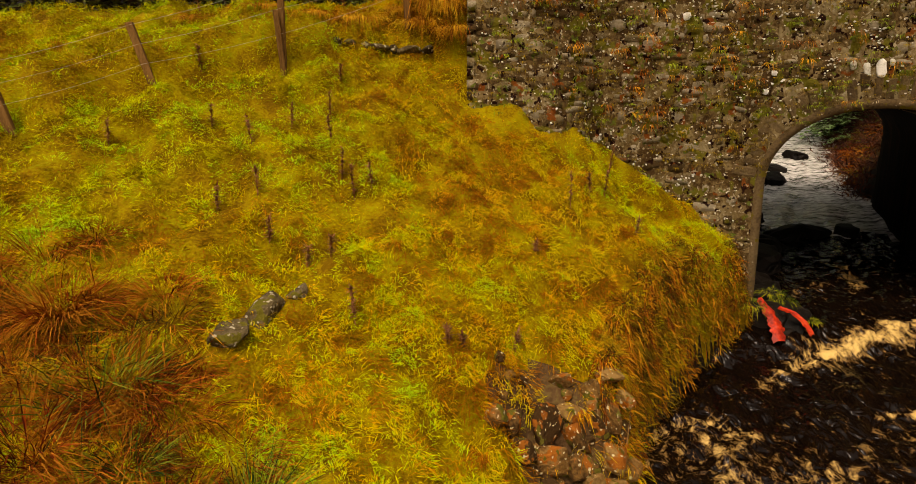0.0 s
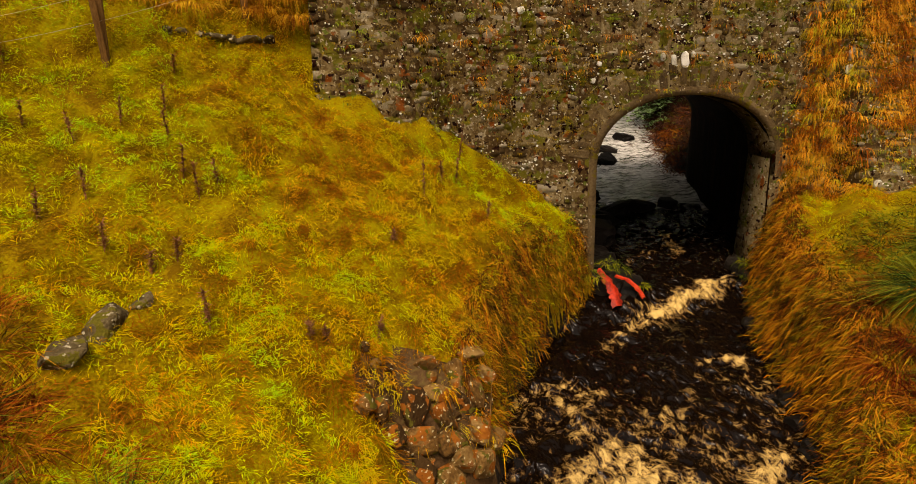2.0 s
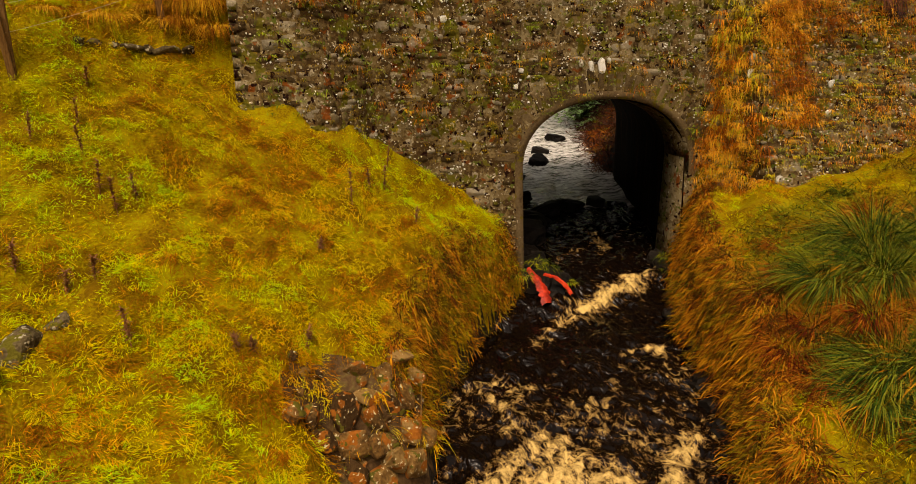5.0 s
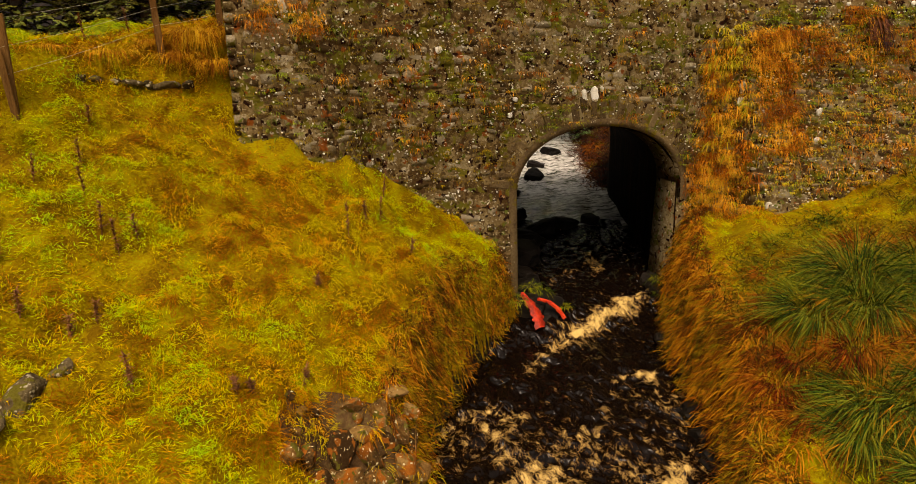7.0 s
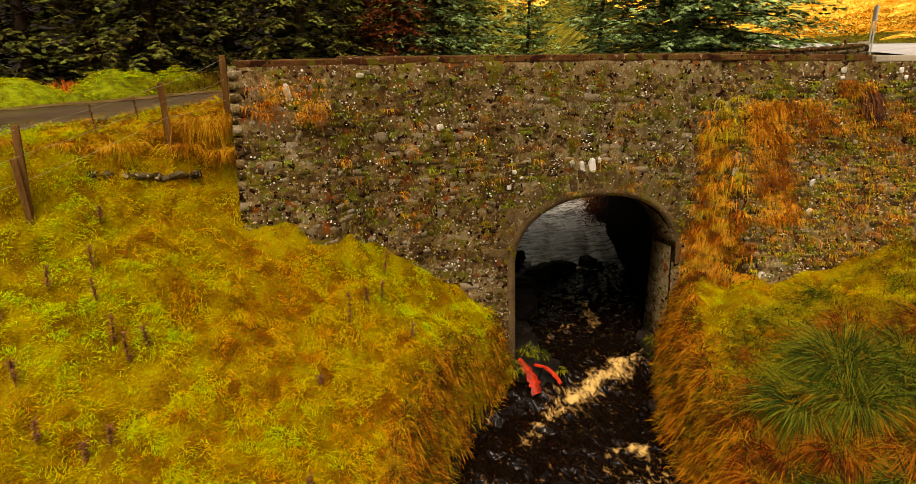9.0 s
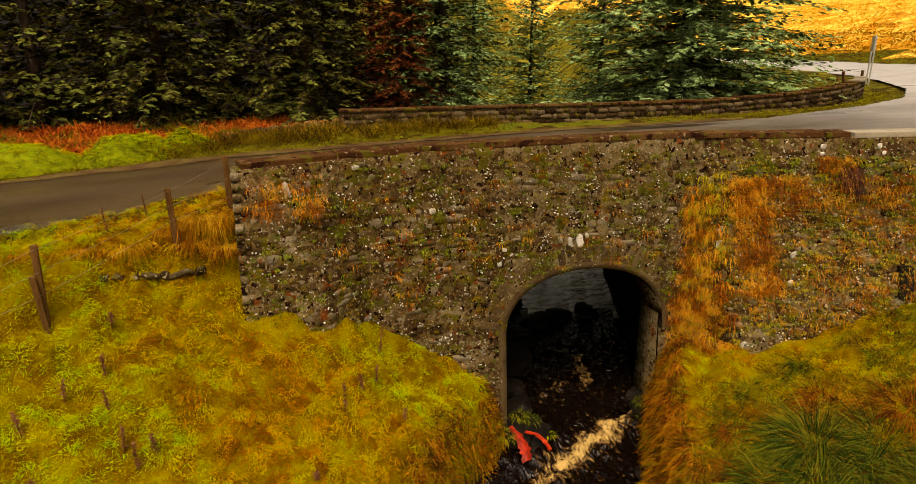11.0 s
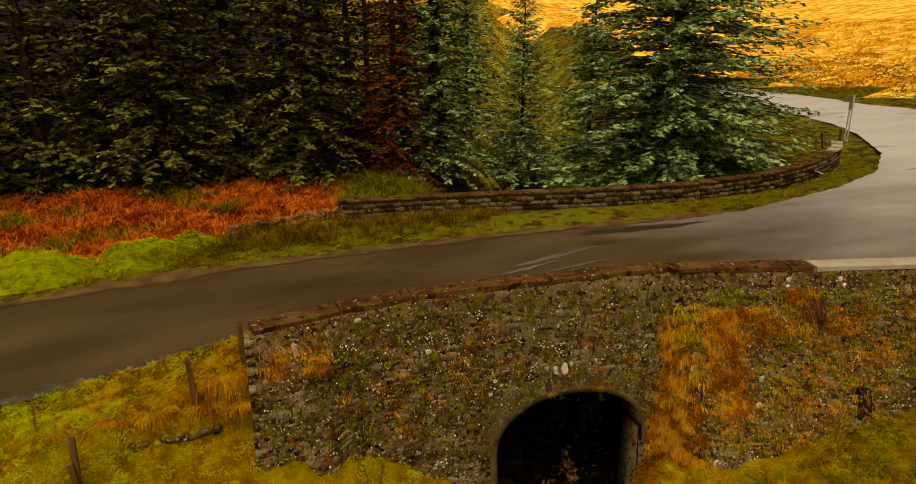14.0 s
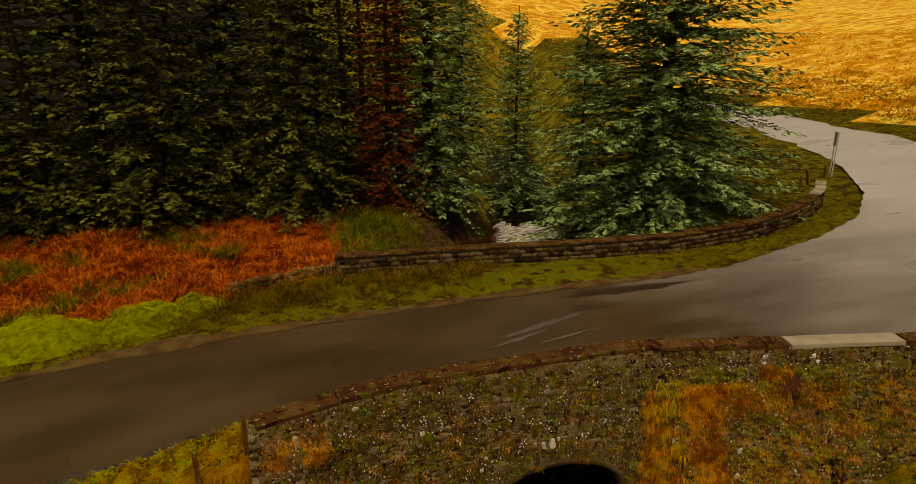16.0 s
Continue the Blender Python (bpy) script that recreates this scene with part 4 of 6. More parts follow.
for x, y, n, l in ((-2.9, 4.6, 420, 0.6), (-2.2, 3.6, 520, 0.75), (-3.4, 3.9, 520, 0.8), (-1.4, 3.2, 420, 0.6), (-2.8, 3.0, 500, 0.8), (-3.9, 5.2, 420, 0.7), (-0.6, 3.2, 300, 0.45), (-4.3, 4.4, 500, 0.8)):
    tussock(x, y, n, l, M_REDGRASS, "rush_tussock", "withered red-brown rush tussock on the bank", 0.005, 0.26, 1.0, 0.4)
for x, y, n, l in ((-2.6, 3.9, 350, 0.75), (-3.2, 4.5, 300, 0.7), (-1.6, 3.7, 260, 0.6)):
    tussock(x, y, n, l, M_RUSH, "rush_tussock", "dark green rush tussock among dead stems", 0.005, 0.22, 1.1, 0.4)
rl = random.Random(21)
for k in range(90):
    x, y = rl.uniform(-5.2, -0.7), rl.uniform(2.4, 6.4)
    if y > 3.3 - 1.15 * (x + 0.8):
        continue
    tussock(x, y, rl.randrange(160, 340), rl.uniform(0.35, 0.6), M_REDGRASS if rl.random() < 0.75 else M_BANKDARK, "rush_tussock", "withered red-brown rush tussock on the bank", 0.004, 0.2, 0.9, 0.45)
# straw tussocks by the end of the wall
for x, y, n, l in ((-0.45, 11.2, 700, 0.55), (-0.8, 10.95, 500, 0.5), (-0.25, 10.9, 700, 0.55), (-0.6, 11.3, 700, 0.55), (-0.15, 11.3, 600, 0.5), (-1.2, 11.1, 500, 0.45), (-2.6, 10.6, 400, 0.35), (-1.9, 10.9, 420, 0.38), (-3.4, 10.3, 400, 0.35), (-4.2, 10.0, 400, 0.35)):
    tussock(x, y, int(n * 1.5), l * 0.75, M_STRAWORANGE, "straw_tussock", "bright straw-orange grass tussock by the wall end", 0.004, 0.34, 0.6, 0.8, (-0.1, -0.3))

# verge beyond the road, and roadside fringe
def on_verge(x, y):
    rf = np.interp(x, ROAD_FAR[:, 0], ROAD_FAR[:, 1])
    return (y > rf + 0.1) & (y < np.where(x < 3.2, 20.6, lerp(x, PARAPET) - 0.05))


def verge_points(x0, x1, y0, y1, per):
    p = scatter(x0, x1, y0, y1, per, on_verge)
    rf = np.interp(p[:, 0], ROAD_FAR[:, 0], ROAD_FAR[:, 1])
    p[:, 2] = np.maximum(p[:, 2], road_z(p[:, 0]) - 0.36)
    return p


v = verge_points(-14, 40, 15.5, 33, 15)
stuff("verge_grass", blade_mesh("verge_grass", *clumps(v, 32, 0.2, 0.22, 0.007, 0.8, 0.45), M_VERGEGRASS), "rough olive grass on the road verge", "grass")
v = verge_points(-2.5, 9.5, 17.3, 21.2, 14)
v = v[rg.uniform(size=len(v)) < step(0.6, 2.6, v[:, 1] - np.interp(v[:, 0], ROAD_FAR[:, 0], ROAD_FAR[:, 1]))]
stuff("tall_verge_grass", blade_mesh("tall_verge_grass", *clumps(v, 40, 0.22, 0.62, 0.007, 1.7, 0.3), M_BANKDARK), "tall rushy grass in front of the far parapet", "grass")
v = scatter(-14, 0.2, 8.5, 12.6, 14, lambda x, y: (y > 11.4 + 0.12 * x) & (y < np.interp(x, ROAD_NEAR[:, 0], ROAD_NEAR[:, 1]) + 0.05))
stuff("roadside_grass", blade_mesh("roadside_grass", *clumps(v, 30, 0.16, 0.16, 0.008, 0.6, 0.4), M_GREEN), "short bright grass along the road edge", "grass")


# ---- rubble stones of the walls ----
def stone_shape(seed):
    """A worn block one unit long and high, its face towards -y."""
    r = np.random.default_rng(seed)
    n = 10
    a = (np.arange(n) + r.uniform(-0.25, 0.25, n)) / n * 2 * np.pi
    p = r.uniform(3.5, 8.0)
    rad = 0.5 / (np.abs(np.cos(a)) ** p + np.abs(np.sin(a)) ** p) ** (1 / p)
    x, z = np.cos(a) * rad * r.uniform(0.9, 1.04, n), np.sin(a) * rad * r.uniform(0.9, 1.04, n)
    V = np.concatenate([np.stack([x, np.full(n, 0.5), z], 1), np.stack([x, np.full(n, -0.38), z], 1), np.stack([x * 0.93, -0.5 + r.uniform(-0.05, 0.05, n), z * 0.91], 1), [(0, -0.52, 0)]])
    F = []
    for i in range(n):
        j = (i + 1) % n
        F += [(i, j, n + j), (i, n + j, n + i), (n + i, n + j, 2 * n + j), (n + i, 2 * n + j, 2 * n + i), (2 * n + i, 2 * n + j, 3 * n)]
    return V, np.array(F)[:, ::-1]


SHAPES = [stone_shape(k) for k in range(16)]


def shape_meshes(name, material):
    return [mesh_of(name, v, f, material) for v, f in SHAPES]


def place_stones(rows, parent, material, most, name="stone", rest="small_stones", near=None):
    """rows: (x, y, z, length, depth, height, turn about z, turn about y). The nearest are pieces of their own, the rest one mesh."""
    order = sorted(range(len(rows)), key=lambda k: near(rows[k])) if near else list(range(len(rows)))
    meshes = shape_meshes(name, material)
    VV, FF, n = [], [], 0
    for place, k in enumerate(order):
        x, y, z, l, d, h, tz, ty = rows[k]
        m = Matrix.LocRotScale((x, y, z), Euler((0, ty, tz)), (l, d, h))
        s = k % len(SHAPES)
        if place < most:
            ob = new(name, meshes[s])
            ob.parent = parent
            ob.matrix_basis = m
        else:
            v, f = SHAPES[s]
            a = np.array(m)
            VV.append(v @ a[:3, :3].T + a[:3, 3])
            FF.append(f + n)
            n += len(v)
    if VV:
        ob = tagged(new(rest, mesh_of(rest, np.concatenate(VV), np.concatenate(FF), material)), kind="stuff")
        ob.parent = parent


rs = random.Random(11)
rows = []
z = -0.9
while z < 6.0:
    h = rs.uniform(0.1, 0.23)
    x = rs.uniform(0, 0.2)
    while x < 19.5:
        l = rs.choice((0.11, 0.16, 0.21, 0.26, 0.33, 0.42)) * rs.uniform(0.85, 1.15)
        if rs.random() < 0.05:
            l *= 1.5
        xc, zc = x + l / 2, z + h / 2 + rs.uniform(-0.025, 0.025)
        x += l + rs.uniform(0.0, 0.02)
        if zc + h / 2 > float(wall_top(xc)) - 0.1 or xc - l / 2 < -0.02:
            continue
        if rs.random() < (0.7 if zc > 5.6 else 0.3):
            continue
        if xc > 10.3 and zc < 5.2 and rs.random() < 0.25:
            continue
        ex, ez = (xc - 7.41) / (1.99 + 0.62 + l * 0.3), (zc - SPRING) / (CROWN - SPRING + 0.6 + h * 0.3)
        if zc > SPRING - 0.1 and ex * ex + ez * ez < 1:
            continue
        if zc <= SPRING and ARCH_L - l * 0.52 < xc < ARCH_R + l * 0.52:
            continue
        yc = float(wall_y(xc, zc))
        if float(ground_z(xc, yc - 0.35)) > zc + h / 2 + 0.03:
            continue
        slope = float(wall_y(xc + 0.1, zc) - wall_y(xc - 0.1, zc)) / 0.2
        dp = rs.uniform(0.12, 0.2)
        rows.append((xc, yc + 0.5 * dp - rs.choice((-0.014, -0.008, -0.003, 0.002, 0.007, 0.014)), zc + rs.uniform(-0.03, 0.03), l * rs.uniform(0.85, 1.02), dp, h * rs.uniform(0.8, 1.15), math.atan(slope) + rs.uniform(-0.05, 0.05), rs.uniform(-0.16, 0.16)))
    z += h * 0.97
place_stones(rows, wall_near, M_STONE, 300, near=lambda r: math.hypot(r[0] - 6.0, 1.3 * (r[2] - 4.2)))
# the end and the step of the pilaster
side = [(0.03, 10.95 + 0.25 * (zc - 6) + 0.2 * (k % 3), zc, rs.uniform(0.18, 0.34), 0.14, 0.17, -math.pi / 2, 0) for k, zc in enumerate(np.arange(3.0, 6.0, 0.06))]
place_stones(side, wall_near, M_STONE, 0, rest="end_stones")

# arch ring
for k in range(31):
    a = math.pi * (0.035 + 0.93 * k / 30)
    cx_, cz_ = 7.41 - math.cos(a) * 1.99, float(SPRING + (CROWN - SPRING) * math.sin(a) ** 0.95)
    out = Vector((-math.cos(a) / 1.99, 0, math.sin(a) / 1.35)).normalized()
    ln = rs.uniform(0.28, 0.5)
    c = Vector((cx_, 0, cz_)) + out * (ln / 2 + 0.17)
    bm = bmesh.new()
    slab(bm, (rs.uniform(0.12, 0.17), 0.22, ln), Matrix(), 0.012, 0.02, rs)
    v = part("voussoir", bm, M_ARCH, wall_near)
    v.matrix_basis = Matrix.Translation((c.x, float(wall_y(c.x, c.z)) + 0.1, c.z)) @ Matrix.Rotation(math.atan2(out.x, out.z), 4, "Y")

# smooth rendered lip of the arch
LIP = [(ARCH_L, z) for z in np.linspace(-1.2, SPRING, 14)[:-1]] + [(x, float(arch_z(x))) for x in ARCH_L + (ARCH_R - ARCH_L) * (0.5 - 0.5 * np.cos(np.pi * np.linspace(0, 1, 40)))] + [(ARCH_R, z) for z in np.linspace(SPRING, 1.6, 4)[1:]]
V, F = [], []
for k, (x, z) in enumerate(LIP):
    w = 0.17 + 0.03 * noise.noise(Vector((k * 0.3, 0, 0)))
    ox, oz = (7.41 - x, 0) if z < SPRING else ((7.41 - x) / 1.99, (SPRING - z) / 1.35 - 0.02)
    m = math.hypot(ox, oz)
    ox, oz = -ox / m * w, -oz / m * w
    y0, y1 = float(wall_y(np.clip(x, ARCH_L, ARCH_R), z)), float(wall_y(x + ox, z + oz))
    V += [(x, y0 + 0.16, z), (x, y0 - 0.012, z), (x + ox * 0.9, y1 - 0.02, z + oz * 0.9), (x + ox, y1 + 0.03, z + oz)]
for k in range(len(LIP) - 1):
    for j in range(3):
        F.append((4 * k + j, 4 * k + j + 1, 4 * k + j + 5, 4 * k + j + 4))
part("arch_lip", mesh_of("arch_lip", np.array(V), np.array(F), M_ARCH, True), None, wall_near, "smooth worn rendered edge of the arch")

# coping of the near wall
x = 0.08
while x < 23.5:
    l = 3.05 if abs(x - 13.45) < 0.5 else rs.uniform(1.3, 2.0)
    if 11.4 < x < 13.4:
        l = 13.45 - x
    pale = abs(x - 13.45) < 0.02
    xc = x + l / 2
    a, b = float(wall_back(x)), float(wall_back(x + l))
    front = float(wall_y(xc, 6.3))
    back = float(wall_back(xc))
    bm = bmesh.new()
    slab(bm, (l - 0.003, back - front + 0.01, 0.13), Matrix(), 0.004, 0.02, rs)
    bmesh.ops.subdivide_edges(bm, edges=[e for e in bm.edges if e.calc_length() > 0.3], cuts=3)
    for v in bm.verts:
        v.co.z += 0.018 * noise.noise(v.co * 4 + Vector((x, 0, 0)))
        v.co.y += 0.02 * noise.noise(v.co * 3 + Vector((0, x, 0)))
    ob = part("coping_stone", bm, M_PALE if pale else M_COPE, wall_near, "pale concrete coping slab" if pale else "")
    ob.matrix_basis = pose(xc, (front + back) / 2 - 0.02, float(wall_top(xc)) + 0.045, 0, -1.2, math.degrees(math.atan2(b - a, l)))
    x += l

# stones and coping of the far parapet
rows = []
for course in range(4):
    q = rs.uniform(0, 0.2)
    while q < FP_Q[-1] - 0.2:
        l = rs.uniform(0.16, 0.5)
        k = np.interp(q + l / 2, FP_Q, np.arange(len(FP_Q)))
        x, y = np.interp(k, np.arange(len(FP_Q)), FP_LINE[:, 0]), np.interp(k, np.arange(len(FP_Q)), FP_LINE[:, 1])
        nx_, ny_ = np.interp(k, np.arange(len(FP_Q)), FP_NOR[:, 0]), np.interp(k, np.arange(len(FP_Q)), FP_NOR[:, 1])
        t = np.interp(k, np.arange(len(FP_Q)), FP_TOP)
        rows.append((x + 0.06 * nx_, y + 0.06 * ny_, t - 0.2 - course * 0.19 + rs.uniform(-0.03, 0.03), l * 0.95, 0.17, 0.19 * rs.uniform(0.75, 1.1), math.atan2(-nx_, ny_), rs.uniform(-0.05, 0.05)))
        q += l
place_stones(rows, wall_far, M_PARAPET, 280)
q = 0
while q < FP_Q[-1] - 0.1:
    l = rs.uniform(0.8, 1.2)
    k = np.interp(min(q + l / 2, FP_Q[-1]), FP_Q, np.arange(len(FP_Q)))
    x, y = np.interp(k, np.arange(len(FP_Q)), FP_LINE[:, 0]), np.interp(k, np.arange(len(FP_Q)), FP_LINE[:, 1])
    nx_, ny_ = np.interp(k, np.arange(len(FP_Q)), FP_NOR[:, 0]), np.interp(k, np.arange(len(FP_Q)), FP_NOR[:, 1])
    bm = bmesh.new()
    slab(bm, (l - 0.02, 0.5, 0.09), Matrix(), 0.012, 0.025, rs)
    end = q > FP_Q[-1] - 3.6
    ob = part("coping_stone", bm, M_PALE if end else M_COPE, wall_far, "pale concrete coping slab" if end else "")
    ob.matrix_basis = pose(x + 0.22 * nx_, y + 0.22 * ny_, float(np.interp(k, np.arange(len(FP_Q)), FP_TOP)) + 0.02, 0, 0, math.degrees(math.atan2(-nx_, ny_)))
    q += l

# ruined dry-stone wall left of the parapet
ruin = tagged(new("ruined_wall", None), "low tumbled dry-stone wall with pale stones", "stone wall")
ruin.location = (1.3, 21.4, 5.2)
for k in range(46):
    f = k / 45
    bm = boulder(k, rs.uniform(0.12, 0.2), (1.2, 0.9, 0.75), 0.4)
    ob = part("stone", bm, M_ROCK, ruin)
    xs_ = -0.6 + 4.0 * f
    ob.matrix_basis = Matrix.Translation((xs_ - 1.3 + rs.uniform(-0.1, 0.1), 0.25 - 0.12 * f + rs.uniform(-0.1, 0.1), 0.05 + 0.4 * f + (k % 2) * 0.17 - 0.05)) @ Euler((rs.uniform(-0.3, 0.3), 0, rs.uniform(0, 6))).to_matrix().to_4x4()


# white lichen on the near wall
spots = []
for x, z, s, h in ((7.19, 3.98, 0.17, 0.32), (6.95, 3.97, 0.11, 0.2), (6.72, 4.03, 0.1, 0.16), (7.36, 4.08, 0.08, 0.12), (12.75, 5.99, 0.15, 0.13), (12.72, 5.83, 0.1, 0.08), (10.48, 4.1, 0.2, 0.24), (10.42, 3.8, 0.16, 0.22), (11.97, 3.59, 0.18, 0.16),
                   (2.26, 5.86, 0.16, 0.09), (5.28, 3.58, 0.1, 0.1), (5.4, 3.9, 0.1, 0.09), (13.0, 4.46, 0.12, 0.1), (3.82, 4.86, 0.14, 0.13), (10.6, 1.67, 0.16, 0.16), (11.8, 2.99, 0.14, 0.14), (0.9, 5.6, 0.12, 0.3), (14.0, 6.0, 0.12, 0.12), (14.1, 5.85, 0.1, 0.1)):
    spots.append((x, float(wall_y(x, z)) - 0.022, z, s, 0.03, h, 0, rs.uniform(-0.3, 0.3)))
for k in range(900):
    x, z = rs.uniform(0.05, 15.5), rs.uniform(1.2, 6.0)
    ex, ez = (x - 7.41) / 2.2, (z - SPRING) / 1.6
    if (z < SPRING and 5.2 < x < 9.6) or ex * ex + ez * ez < 1 or float(ground_z(x, wall_y(x, z) - 0.4)) > z:
        continue
    s = rs.choice((0.012, 0.014, 0.018, 0.022, 0.03))
    spots.append((x, float(wall_y(x, z)) - 0.018, z, s * rs.uniform(0.8, 1.4), 0.03, s, 0, rs.uniform(-0.5, 0.5)))
for k in range(130):
    x0, z0 = rs.uniform(0.1, 15.5), rs.uniform(1.6, 5.8)
    if (x0 - 7.41) ** 2 / 5.5 + (z0 - SPRING) ** 2 / 2.9 < 1 or (z0 < SPRING and 5.0 < x0 < 9.8):
        continue
    for _ in range(rs.randrange(3, 9)):
        x, z = x0 + rs.gauss(0, 0.08), z0 + rs.gauss(0, 0.07)
        sz = rs.uniform(0.012, 0.034)
        if float(ground_z(x, wall_y(x, z) - 0.4)) < z:
            spots.append((x, float(wall_y(x, z)) - 0.016, z, sz * rs.uniform(0.8, 1.5), 0.03, sz, 0, rs.uniform(-0.5, 0.5)))
place_stones(spots, wall_near, M_LICHEN, 0, rest="lichen_spots")


# plants on the wall
def wall_tufts(name, boxes, each, length, width, material, label, droop=1.0, spread=0.07):
    C = []
    for x0, x1, z0, z1, n in boxes:
        for _ in range(n):
            x, z = rs.uniform(x0, x1), rs.uniform(z0, z1)
            ex, ez = (x - 7.41) / 2.1, (z - SPRING) / 1.5
            if (z < SPRING and 5.3 < x < 9.5) or ex * ex + ez * ez < 1 or float(ground_z(x, wall_y(x, z) - 0.3)) > z + 0.1:
                continue
            C.append((x, float(wall_y(x, z)) - 0.03, z))
    C = np.array(C)
    b, w, l, wd, d = clumps(C, each, spread, length, width, 0.3, droop, (0, -0.7))
    b[:, 1] = np.minimum(b[:, 1], wall_y(b[:, 0], b[:, 2]) + 0.02)
    w[:, 1] = -np.abs(w[:, 1])
    return stuff(name, blade_mesh(name, b, w, l, wd, d, material), label, "wall plants")


wall_tufts("orange_wall_grass", [(10.4, 12.2, 4.5, 5.4, 150), (10.75, 11.5, 2.8, 5.3, 290), (9.85, 10.3, 1.0, 4.4, 220), (12.0, 14.5, 4.7, 5.3, 90), (13, 18, 3.8, 5.4, 130), (9.6, 10.3, 0.9, 3.0, 150), (0.1, 1.5, 5.1, 5.85, 60), (10.3, 15, 2.0, 4.8, 230), (12.7, 13.4, 5.45, 5.8, 50), (1.6, 9.2, 3.0, 5.4, 60)], 24, 0.16, 0.0038, M_WALLORANGE, "orange dead grass hanging from the stone wall", 1.0, 0.13)
wall_tufts("green_wall_plants", [(1.6, 10, 3.0, 5.9, 230), (10.2, 16, 2.0, 5.8, 420), (9.3, 9.9, 2.0, 3.0, 16), (0.1, 1.5, 3.2, 5.5, 30), (11, 15, 5.2, 5.7, 70)], 24, 0.09, 0.006, M_WALLFERN, "small green ferns and moss rooted in the wall", 0.7)
wall_tufts("brown_wall_moss", [(1.6, 9.9, 2.2, 6.0, 900), (0.1, 1.5, 3.0, 6.0, 140)], 22, 0.06, 0.004, M_BANKDARK, "dry brown moss in the joints of the wall", 0.9)
wall_tufts("ochre_wing_moss", [(10.2, 17, 1.9, 5.8, 1300)], 22, 0.065, 0.0045, M_WALLMOSS, "dry ochre moss in the joints of the wing wall", 0.9)
wall_tufts("red_wall_plant", [(13.15, 13.5, 5.0, 5.6, 22)], 46, 0.2, 0.01, M_DEADRED, "dark red dead plant hanging on the wall")

C = []
for k in range(150):
    z = rs.uniform(0.7, 5.4)
    x = rs.uniform(9.85, 10.55)
    C.append((x, float(wall_y(x, z)) - 0.02, z))
C = np.array(C)
for name, pick, material, label in (("return_orange_grass", C[:80], M_WALLORANGE, "orange dead grass on the end of the wing wall"), ("return_moss", C[80:], M_WALLMOSS, "ochre moss on the end of the wing wall")):
    stuff(name, blade_mesh(name, *clumps(pick, 50, 0.1, 0.22, 0.006, 0.3, 1.0, (-0.8, -0.5)), material), label, "wall plants")

